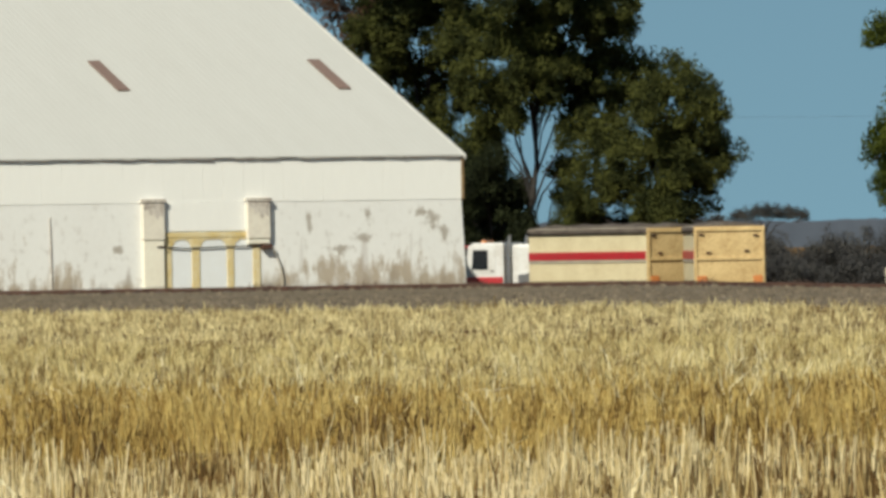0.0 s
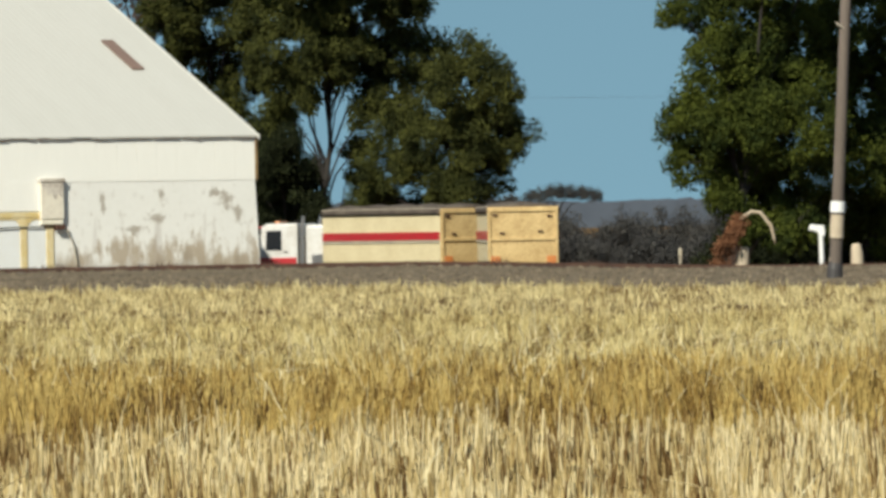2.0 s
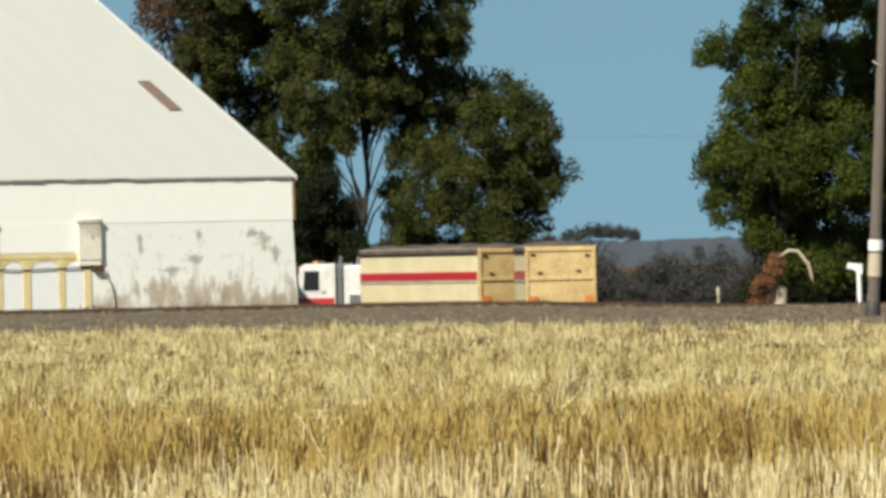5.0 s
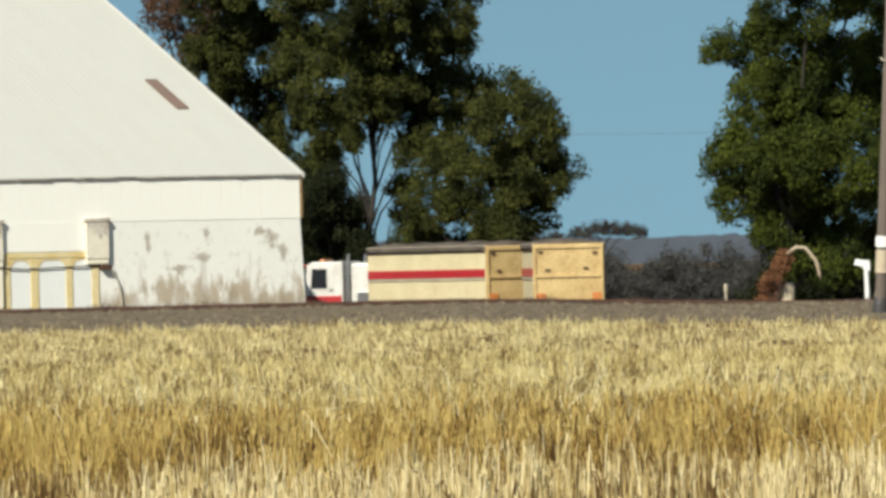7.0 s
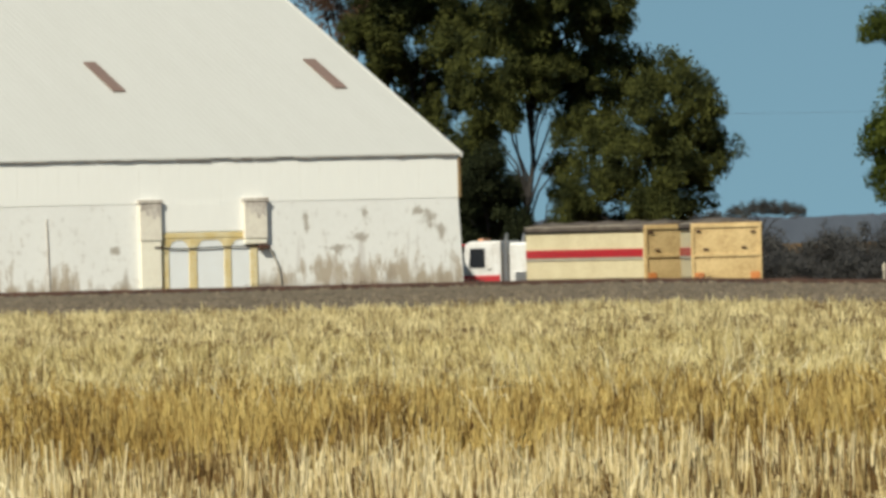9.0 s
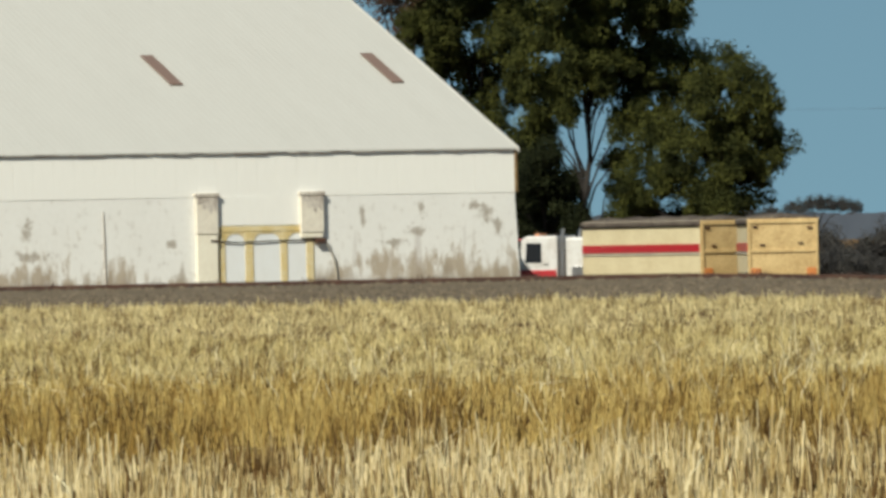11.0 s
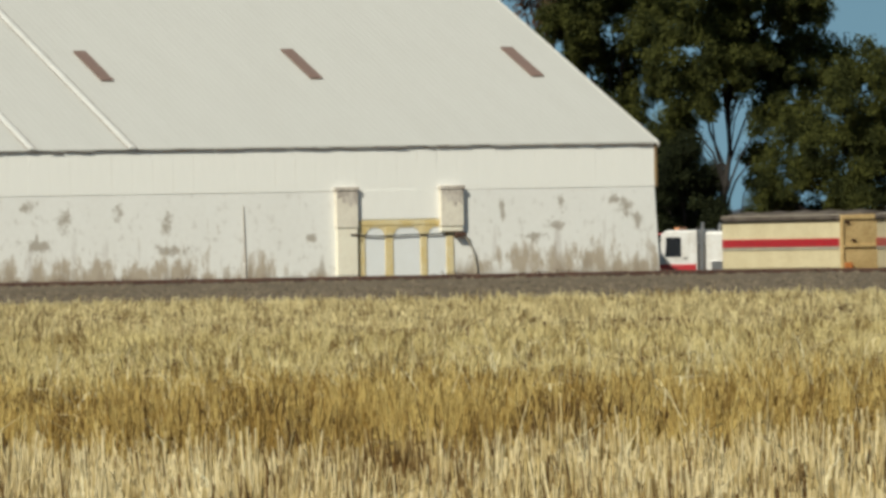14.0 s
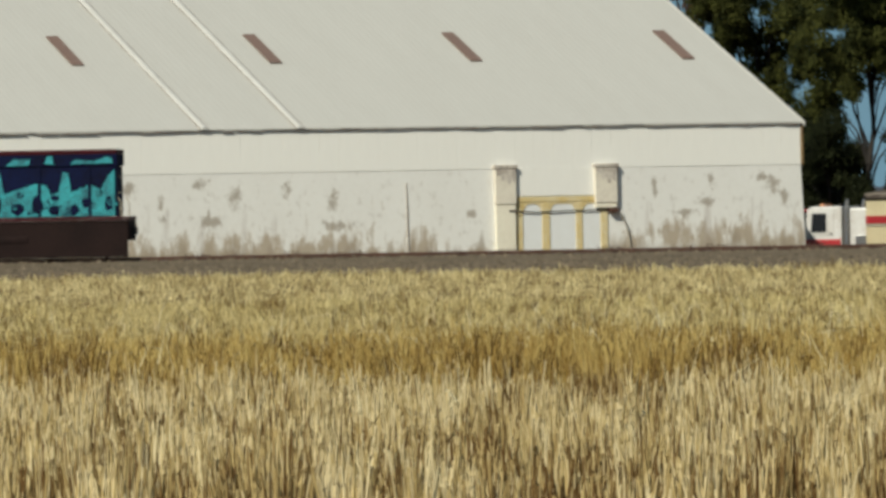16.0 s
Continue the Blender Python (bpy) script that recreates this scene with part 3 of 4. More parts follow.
def build_shed():
    shed = thing("grain_shed", SHED, "long white grain shed with a stained wall and pale gable roof", "shed")
    th = 0.30
    # lower concrete wall, with the doorway cut through it; it spreads a little towards the ground at its end
    D0, D1, DTOP = -11.39, -7.75, 3.62
    lower = bmesh.new()
    box(-LONG, D0, 0, th, 0, 4.70, 0, lower)
    box(D0, D1, 0, th, DTOP, 4.70, 0, lower)
    out = [(D1, 0), (0.26, 0), (0.16, 1.6), (0.0, 4.70), (D1, 4.70)]
    me = bpy.data.meshes.new("tmp")
    pb = prism(out, 0, th, axis="y")
    pb.to_mesh(me)
    pb.free()
    lower.from_mesh(me)
    part("lower_wall", lower, M_WALL, shed, "white concrete with brown mould and splashed dirt")
    # upper band of sheets, set proud over the concrete
    pb = box(0, 0.755, -0.014, th, 4.70, EAVE - 0.05)
    panel = bpy.data.meshes.new("wall_panel")
    pb.to_mesh(panel)
    pb.free()
    panel.materials.append(M_BAND)
    for k in range(81):
        p = new("wall_panel", panel)
        p.parent = shed
        p.location = (-0.76 * (k + 1) + 0.004, random.uniform(-0.003, 0.003), 0)
    # gable ends and back wall
    for name, x0, x1 in (("end_wall", -0.3, -0.02), ("end_wall", -LONG + 0.02, -LONG + 0.3)):
        g = prism([(th, 0), (2 * HALF - 0.3, 0), (2 * HALF - 0.3, EAVE), (HALF, EAVE + RISE * (HALF - 0.2)), (th, EAVE)], x0, x1)
        part(name, g, M_BAND, shed)
    part("back_wall", box(-LONG, 0, 2 * HALF - 0.3, 2 * HALF, 0, EAVE), M_BAND, shed)
    # roof of corrugated sheets: two slopes with ribs down the fall
    for side in (0, 1):
        bm = bmesh.new()
        xs = []
        x = -LONG - 0.2
        while x < 0.12:
            xs += [(x, 0.0), (x + 0.06, 0.0025), (x + 0.11, 0.0025), (x + 0.17, 0.0)]
            x += 0.25
        xs = [(min(a, 0.12), z) for a, z in xs]
        rows = []
        for a, z in xs:
            for_y = ((-0.05, EAVE - RISE * 0.05), (HALF, EAVE + RISE * HALF))
            line = []
            for yy, zz in for_y:
                yy = yy if side == 0 else 2 * HALF - yy
                line.append(bm.verts.new((a, yy, zz + 0.03 + z)))
            for yy, zz in for_y:
                yy = yy if side == 0 else 2 * HALF - yy
                line.append(bm.verts.new((a, yy, zz - 0.05)))
            rows.append(line)
        for r0, r1 in zip(rows, rows[1:]):
            bm.faces.new((r0[0], r1[0], r1[1], r0[1]))
            bm.faces.new((r0[2], r0[3], r1[3], r1[2]))
            bm.faces.new((r0[0], r0[2], r1[2], r1[0]))
        for r in (rows[0], rows[-1]):
            bm.faces.new((r[0], r[1], r[3], r[2]))
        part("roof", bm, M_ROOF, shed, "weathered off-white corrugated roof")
    part("ridge_cap", prism([(HALF - 0.35, EAVE + RISE * (HALF - 0.35) + 0.08), (HALF, EAVE + RISE * HALF + 0.14), (HALF + 0.35, EAVE + RISE * (HALF - 0.35) + 0.08), (HALF, EAVE + RISE * HALF + 0.06)], -LONG - 0.2, 0.14), M_CAP, shed)
    # gutter in short, slightly uneven lengths
    x = -LONG
    while x < 0:
        x1 = min(x + random.choice((0.2, 0.35, 0.5, 0.8, 1.1)), 0.1)
        dz, hh = random.uniform(-0.025, 0.03), random.choice((0.006, 0.012, 0.02, 0.036))
        gut = prism([(-0.115, EAVE - 0.04 + dz), (-0.115, EAVE - 0.04 - hh + dz), (-0.055, EAVE - 0.05 - hh + dz), (-0.045, EAVE - 0.04 + dz), (-0.06, EAVE - 0.03 - hh + dz), (-0.105, EAVE - 0.03 - hh + dz), (-0.107, EAVE - 0.04 + dz)], x, x1 - random.choice((0.01, 0.01, 0.01, 0.06)))
        part("gutter", gut, M_GUTTER, shed, "rust-dark roof gutter")
        x = x1
    part("corner_flashing", box(0.004, 0.10, -0.05, 0.14, 4.70, EAVE - 0.1, 0.01), M_FLASH, shed, "rusty yellow corner flashing")
    # bargeboard along the right-hand verge
    barge = prism([(-0.12, EAVE - 0.16), (-0.12, EAVE + 0.02), (HALF, EAVE + RISE * HALF + 0.08), (HALF, EAVE + RISE * HALF - 0.14)], 0.12, 0.16)
    part("bargeboard", barge, M_CAP, shed)

    def on_roof(x, y, lift=0.0):
        return Vector((x, y, EAVE + RISE * y + 0.065 + lift))

    # faded skylights, one to a bay
    for x0 in (-1.93, -10.52, -18.47, -26.2, -34.2, -42.4):
        sk = bmesh.new()
        c = [on_roof(x0 + 0.0, 9.25), on_roof(x0 + 0.46, 9.25), on_roof(x0 + 0.46, 6.35), on_roof(x0, 6.35)]
        lo = [sk.verts.new(p) for p in c]
        hi = [sk.verts.new(p + Vector((0, -0.01, 0.05))) for p in c]
        sk.faces.new(hi)
        for k in range(4):
            sk.faces.new((lo[k], lo[(k + 1) % 4], hi[(k + 1) % 4], hi[k]))
        part("skylight", sk, M_SKYLIGHT, shed, "brown weathered skylight sheet")
    # raised white caps running down the roof, with a rusty lap along each side
    for x0 in (-19.76, -23.44):
        cap = bmesh.new()
        prof = [(-0.13, 0.0), (-0.11, 0.05), (-0.04, 0.085), (0.05, 0.085), (0.12, 0.05), (0.14, 0.0)]
        ends = []
        for y in (HALF - 0.4, -0.16):
            ends.append([cap.verts.new(on_roof(x0 + px, y, pz)) for px, pz in prof])
        for k in range(5):
            cap.faces.new((ends[0][k], ends[0][k + 1], ends[1][k + 1], ends[1][k]))
        cap.faces.new(ends[0])
        cap.faces.new(ends[1][::-1])
        c = part("roof_cap", cap, M_CAP, shed, "white raised cap running down the roof")
        for off in (-0.19, 0.145):
            lap = bmesh.new()
            q = [lap.verts.new(on_roof(x0 + off + dx, y, dz)) for dx, y, dz in ((0, HALF - 0.4, 0.012), (0.045, HALF - 0.4, 0.012), (0.045, -0.1, 0.012), (0, -0.1, 0.012))]
            lap.faces.new(q)
            part("cap_lap", lap, M_GREYLAP, c, "thin rust-brown lap")
    # doorway: two piers with mouldy heads, a plain panel between them, a yellow frame and three doors
    for x0, x1 in ((-12.25, -11.42), (-8.30, -7.42)):
        full = x0 < -10
        pier = part("pier" if full else "pier_bracket", box(x0 + 0.02, x1 - 0.02, -0.16, -0.003, 0 if full else 3.22, 3.40, 0.03), M_CREAM, shed, "cream rendered door pier" if full else "")
        head = part("pier_head", box(x0, x1, -0.19, -0.003, 3.40, 4.70, 0.03), M_HEAD, pier)
        drips = [(x0 + 0.03, 4.69), (x0 + 0.06, 4.42), (x0 + 0.18, 4.50), (x0 + 0.30, 4.23), (x0 + 0.42, 4.34), (x0 + 0.55, 4.08), (x0 + 0.66, 4.30), (x1 - 0.06, 4.15), (x1 - 0.03, 4.69)]
        part("pier_stain", prism(drips, -0.194, -0.18, axis="y"), M_STAINCAP, head, "dark mould running down from the cap")
        part("pier_cap", box(x0 - 0.04, x1 + 0.04, -0.22, -0.003, 4.703, 4.84, 0.02), M_STAINCAP, head, "mould-dark cap")
    part("door_panel", box(-11.42, -8.30, -0.035, -0.003, 3.70, 4.695), M_BAND, shed, "pale blank panel over the doors")
    fr = bmesh.new()
    box(D0, D1, -0.05, 0.02, 3.47, 3.66, 0.02, fr)
    part("door_lintel", fr, M_YELLOW, shed, "faded yellow lintel")
    for x0, x1 in ((-11.38, -11.12), (-10.36, -10.06), (-9.03, -8.77), (-8.05, -7.77)):
        part("door_post", box(x0, x1, -0.04, 0.03, 0, 3.465, 0.02), M_YELLOW, shed, "faded yellow door post")
    for k, (x0, x1) in enumerate(((-11.12, -10.36), (-10.06, -9.03), (-8.77, -8.05))):
        d = part("door", box(x0, x1, -0.01, 0.05, 0.02, 3.465, 0.01), M_DOOR, shed, "pale blue-white door leaf")
        part("arch_trim", prism([(x0, 3.465), (x0, 3.06), (x0 + 0.05, 3.22), (x0 + 0.14, 3.34), (x0 + 0.26, 3.40), (x1 - 0.26, 3.40), (x1 - 0.14, 3.34), (x1 - 0.05, 3.22), (x1, 3.06), (x1, 3.465)], -0.03, 0.02, axis="y"), M_YELLOW, d)
        part("door_handle", box((x0 + x1) / 2 - 0.02, (x0 + x1) / 2 + 0.02, -0.05, -0.012, 1.0, 1.25, 0.008), M_DARK, d)
    part("door_rail", tube([(-11.42, -0.075, 3.16), (-10.6, -0.07, 3.10), (-9.3, -0.07, 3.14), (-7.75, -0.075, 3.15)], [0.022] * 4), M_DARK, shed, "dark sliding rail")
    part("rail_bracket", box(-7.75, -7.38, -0.24, -0.003, 3.04, 3.21, 0.02), M_RUST, shed)
    part("rail_bracket", box(-11.72, -11.42, -0.20, -0.163, 3.14, 3.20, 0.015), M_RUST, shed)
    # a hose that hangs from the bracket, and two thin downpipes
    part("hose", tube([(-7.4, -0.2, 3.1), (-7.1, -0.14, 2.6), (-6.95, -0.08, 2.0), (-6.9, -0.06, 0.8)], [0.025] * 4), M_GREYSTRIPE, shed)
    for x0 in (-15.68, -33.0):
        part("downpipe", tube([(x0, -0.03, 4.25), (x0 + 0.03, -0.03, 3.2), (x0 + 0.07, -0.03, 0.1)], [0.016, 0.024, 0.016]), M_STAINCAP, shed, "thin stained downpipe")


build_shed()


# ---- railway wagon ----
def build_wagon():
    g = thing("railway_wagon", pose(-22.02, BANK_Y, float(crest(-24)) + 0.13, 0, 0, 0), "dark blue and maroon railway wagon covered in teal graffiti", "railway wagon")
    L, W = 13.0, 1.35          # it runs to the left from its right-hand end
    body = part("body", box(-L, 0, -W, W, 1.33, 2.955, 0.05), M_NAVY, g, "dark navy wagon body")
    part("top_rail", box(-L - 0.03, 0.05, -W - 0.045, W + 0.045, 2.96, 3.34, 0.03), M_NAVY, g, "dark navy top rail")
    part("roof_rail", box(-L - 0.03, 0.05, -W - 0.05, W + 0.05, 3.343, 3.50, 0.04), M_MAROON, g, "dark maroon roof edge")
    part("sill", box(-L - 0.2, 0.42, -W - 0.12, W + 0.12, 1.22, 1.326, 0.02), M_MAROON, g, "dark maroon side sill")
    part("underframe", box(-L - 0.2, 0.40, -W - 0.02, W + 0.02, 0.55, 1.216, 0.03), M_UNDER, g, "dark brown underframe")
    part("skirt", box(-L - 0.15, 0.36, -W - 0.05, -W + 0.02, 0.02, 1.214, 0.02), M_UNDER, g, "dark brown side skirt")
    part("end_post", box(0.004, 0.04, -W - 0.01, -W + 0.12, 1.33, 2.95, 0.01), M_NAVY, g)
    for x in np.arange(-L + 0.8, -0.2, 1.62):
        part("stanchion", box(x - 0.05, x + 0.05, -W - 0.04, -W - 0.003, 1.33, 2.95, 0.01), M_NAVY, body)
    for x in (-1.3, -L + 1.5):
        bogie = part("bogie", prism([(x - 1.2, 0.30), (x - 0.6, 0.18), (x + 0.6, 0.18), (x + 1.2, 0.30), (x + 1.2, 0.62), (x - 1.2, 0.62)], -W + 0.1, W - 0.1, axis="y"), M_UNDER, g)
        for dx in (-0.9, 0.9):
            for y in (-0.72, 0.72):
                bm = wheel_disc(0.46, 0.14, 0.0, 20)
                bmesh.ops.rotate(bm, verts=bm.verts, matrix=Matrix.Rotation(radians(90), 3, "Z"))
                bmesh.ops.translate(bm, verts=bm.verts, vec=(x + dx, y, 0.46))
                part("wheel", bm, M_UNDER, bogie)
    part("air_tank", tube([(-4.2, -W + 0.15, 0.62), (-4.1, -W + 0.15, 0.62), (-2.9, -W + 0.15, 0.62), (-2.8, -W + 0.15, 0.62)], [0.12, 0.24, 0.24, 0.12], 14), M_UNDER, g)
    part("coupler", box(0.40, 0.56, -0.12, 0.12, 0.72, 0.98, 0.03), M_DARK, g)
    for z in (1.6, 2.1, 2.6):
        part("ladder_rung", tube([(0.10, -W + 0.02, z), (0.10, -W + 0.5, z)], [0.018, 0.018], 6), M_GREYSTRIPE, g)
    for x in (0.16, 0.42):
        part("handrail", tube([(x, -W - 0.05, 1.32), (x, -W - 0.05, 1.75), (x - 0.1, -W - 0.05, 1.95)], [0.02] * 3, 6), M_GREYSTRIPE, g)
    # sprayed shapes: fat unreadable letter forms and a teal ground, a few millimetres proud
    rng = random.Random(5)

    def blob(points, mat, k):
        bm = bmesh.new()
        y = -W - 0.006 - 0.004 * k
        bm.faces.new([bm.verts.new((x, y, z)) for x, z in points])
        part("graffiti", bm, mat, body, "sprayed teal graffiti")

    def stroke(points, w, mat, k):
        """A sprayed line of varying width."""
        bm = bmesh.new()
        y = -W - 0.006 - 0.004 * k
        pts = [Vector((px, 0, pz)) for px, pz in points]
        rows = []
        for q, p in enumerate(pts):
            d = (pts[min(q + 1, len(pts) - 1)] - pts[max(q - 1, 0)]).normalized()
            s = Vector((-d.z, 0, d.x)) * w * (0.6 + 0.4 * math.sin(q * 1.9 + p.x * 3))
            rows.append([bm.verts.new((p.x + s.x, y, p.z + s.z)), bm.verts.new((p.x - s.x, y, p.z - s.z))])
        for r0, r1 in zip(rows, rows[1:]):
            bm.faces.new((r0[0], r1[0], r1[1], r0[1]))
        part("graffiti", bm, mat, body, "sprayed graffiti line")

    def curve(x, z, sx, sz, phase, n=10):
        return [(x + sx * (q / (n - 1) - 0.5) + 0.10 * math.sin(phase + q * 0.9), z + sz * math.sin(phase + q * 0.62)) for q in range(n)]

    def oval(x, z, rx, rz, mat, k, n=12):
        blob([(x + rx * math.cos(2 * math.pi * q / n) * rng.uniform(0.8, 1.15), z + rz * math.sin(2 * math.pi * q / n) * rng.uniform(0.8, 1.15)) for q in range(n)], mat, k)

    # teal letter forms with dark counters along the lower half, under a dark band
    blob([(-4.3, 1.36), (-4.2, 2.35), (-3.75, 2.82), (-3.62, 2.1), (-3.3, 2.2), (-3.0, 2.3), (-2.6, 2.42), (-2.25, 2.36), (-2.1, 2.05), (-1.85, 2.15), (-1.72, 2.78), (-1.55, 2.75), (-1.45, 2.15),
          (-1.2, 2.2), (-0.85, 2.38), (-0.5, 2.2), (-0.28, 2.62), (-0.04, 2.85), (-0.05, 1.36)], M_TEAL, 0)
    for x0, z0, rx, rz in ((-3.2, 1.6, 0.22, 0.2), (-2.55, 1.72, 0.2, 0.3), (-2.0, 1.55, 0.2, 0.18), (-1.35, 1.55, 0.16, 0.18), (-0.95, 1.78, 0.2, 0.16), (-0.25, 1.75, 0.14, 0.24), (-3.9, 1.75, 0.2, 0.3), (-3.1, 2.05, 0.12, 0.1), (-1.98, 1.95, 0.14, 0.10)):
        oval(x0, z0, rx, rz, M_NAVY, 2)
    stroke([(-1.15, 1.45), (-0.7, 1.75), (-0.35, 2.3), (-0.12, 2.7)], 0.09, M_TEAL, 3)
    stroke([(-1.2, 2.2), (-0.8, 2.25), (-0.45, 2.12)], 0.07, M_TEAL, 3)
    for q in range(10):
        stroke(curve(-3.4 + q * 0.36, rng.uniform(1.5, 2.1), rng.uniform(0.15, 0.35), rng.uniform(0.06, 0.16), rng.uniform(0, 6)), rng.uniform(0.02, 0.045), rng.choice((M_NAVY, M_TEAL, M_NAVY)), 4)
    # sprayed patches on the upper rail
    for pts in ([(-3.55, 3.0), (-3.3, 3.22), (-2.75, 3.2), (-2.8, 3.02)], [(-2.3, 3.05), (-2.2, 3.3), (-2.05, 3.3), (-2.0, 3.04)], [(-1.45, 3.04), (-1.3, 3.18), (-0.7, 3.12), (-0.3, 3.26), (-0.1, 3.2), (-0.1, 3.05)]):
        blob(pts, M_TEAL, 13)
    for x0 in (-4.6, -6.6, -8.7, -10.8):
        pts = []
        for k in range(11):
            a = 2 * math.pi * k / 11
            r = rng.uniform(0.55, 1.0)
            pts.append((x0 + 0.95 * r * math.cos(a), 2.2 + 0.8 * r * math.sin(a)))
        blob(pts, M_TEAL, 0)
        for q in range(4):
            stroke(curve(x0 + rng.uniform(-0.5, 0.5), rng.uniform(1.7, 2.7), 0.6, 0.2, rng.uniform(0, 6)), 0.07, M_NAVY, 1)


build_wagon()


# ---- truck and trailers ----
def add_wheels(parent, axles, half, radius=0.52):
    for y in axles:
        for s in (-1, 1):
            bm = wheel_disc(radius, 0.42, radius * 0.55)
            bmesh.ops.translate(bm, verts=bm.verts, vec=(s * (half - 0.22), y, radius))
            w = part("wheel", bm, M_TYRE, parent)
            bm = wheel_disc(radius * 0.56, 0.30, 0.08, 16)
            bmesh.ops.translate(bm, verts=bm.verts, vec=(s * (half - 0.24), y, radius))
            part("rim", bm, M_CHROME, w)


def build_trailer(m, label):
    """A grain tipping trailer along +y (its front), its tail at y = 0."""
    g = thing("grain_trailer", m, label, "trailer", "grain trailers of the road train")
    L, W, Z0, Z1 = 9.2, 1.25, 1.40, 3.52
    body = part("body", prism([(-W + 0.10, Z0), (W - 0.10, Z0), (W, Z0 + 0.25), (W, Z1), (-W, Z1), (-W, Z0 + 0.25)], 0.06, L, 0.02, axis="y"), M_SIDE, g, "cream painted steel body")
    for s in (-1, 1):
        part("side_stripe", box(s * W - 0.035, s * W + 0.035, 0.12, L - 0.05, 2.42, 2.72, 0.004), M_RED, body, "dark red stripe")
        part("lower_stripe", box(s * W - 0.030, s * W + 0.030, 0.12, L - 0.05, 2.31, 2.41, 0.003), M_GREYSTRIPE, body, "dusty grey stripe")
        part("top_rail", box(s * W - 0.05, s * W + 0.05, 0.05, L, Z1 - 0.02, Z1 + 0.08, 0.015), M_GREYSTRIPE, body)
        part("mudguard", box(s * (W - 0.42), s * W, 0.5, 4.4, 1.12, 1.18, 0.02), M_DARK, g) if s < 0 else part("mudguard", box(W - 0.42, W, 0.5, 4.4, 1.12, 1.18, 0.02), M_DARK, g)
    # rolled tarp, sagging between the hoops
    bm = bmesh.new()
    rows = []
    rng = random.Random(len(label))
    for y in np.linspace(0.02, L + 0.02, 26):
        lift = 0.12 + 0.06 * math.sin(y * 2.9) + rng.uniform(-0.02, 0.03)
        rows.append([bm.verts.new((x, y, Z1 + z)) for x, z in ((-W - 0.06, -0.16), (-W - 0.05, 0.06), (-W * 0.6, lift), (0, lift * 1.4), (W * 0.6, lift), (W + 0.05, 0.06), (W + 0.06, -0.16), (W + 0.02, -0.16), (0, 0.02), (-W - 0.02, -0.16))])
    for r0, r1 in zip(rows, rows[1:]):
        for k in range(10):
            bm.faces.new((r0[k], r0[(k + 1) % 10], r1[(k + 1) % 10], r1[k]))
    bm.faces.new(rows[0])
    bm.faces.new(rows[-1][::-1])
    part("tarp", bm, M_TARP, g, "rolled grey-brown tarp", smooth=True)
    gate = part("tailgate", box(-W - 0.02, W + 0.02, -0.02, 0.055, Z0 - 0.02, Z1 + 0.06, 0.02), M_TAIL, g, "dusty tan tailgate")
    for z in (Z0 + 0.08, 2.42, Z1 - 0.06):
        part("gate_rail", box(-W, W, -0.075, -0.022, z - 0.05, z + 0.05, 0.012), M_TAIL, gate)
    for x in (-W + 0.05, W - 0.05):
        part("gate_post", box(x - 0.05, x + 0.05, -0.07, -0.022, Z0, Z1, 0.012), M_TAIL, gate)
    for x, z in ((-0.75, 2.65), (0.62, 2.70), (0.95, 3.25), (-1.0, 3.3)):
        part("gate_latch", box(x - 0.09, x + 0.09, -0.09, -0.024, z - 0.03, z + 0.03, 0.01), M_RUST, gate)
    for x in (-1.0, 1.0):
        part("tail_light", box(x - 0.17, x + 0.17, -0.10, -0.077, Z0 + 0.16, Z0 + 0.42, 0.02), M_LAMP, g, "orange tail light")
    part("chassis", box(-0.45, 0.45, 0.1, L + 0.7, 0.95, 1.37, 0.02), M_DARK, g)
    part("drawbar", box(-0.12, 0.12, L + 0.7, L + 1.5, 0.9, 1.05, 0.02), M_DARK, g)
    add_wheels(g, (0.9, 2.2, 3.5, 7.6), 1.22)
    return g


REAR = Vector((9.55, 302.0, LOW))
rear_turn, front_turn = 1.0, 28.0
build_trailer(Matrix.Translation(REAR) @ pose(0, 0, 0, 0, 0, rear_turn), "cream grain trailer with red stripe and tan tailgate")
joint = REAR + Matrix.Rotation(radians(rear_turn), 3, "Z") @ Vector((-1.42, 10.6, 0))
build_trailer(Matrix.Translation(joint) @ pose(0, 0, 0, 0, 0, front_turn), "leading cream grain trailer with red side stripe")


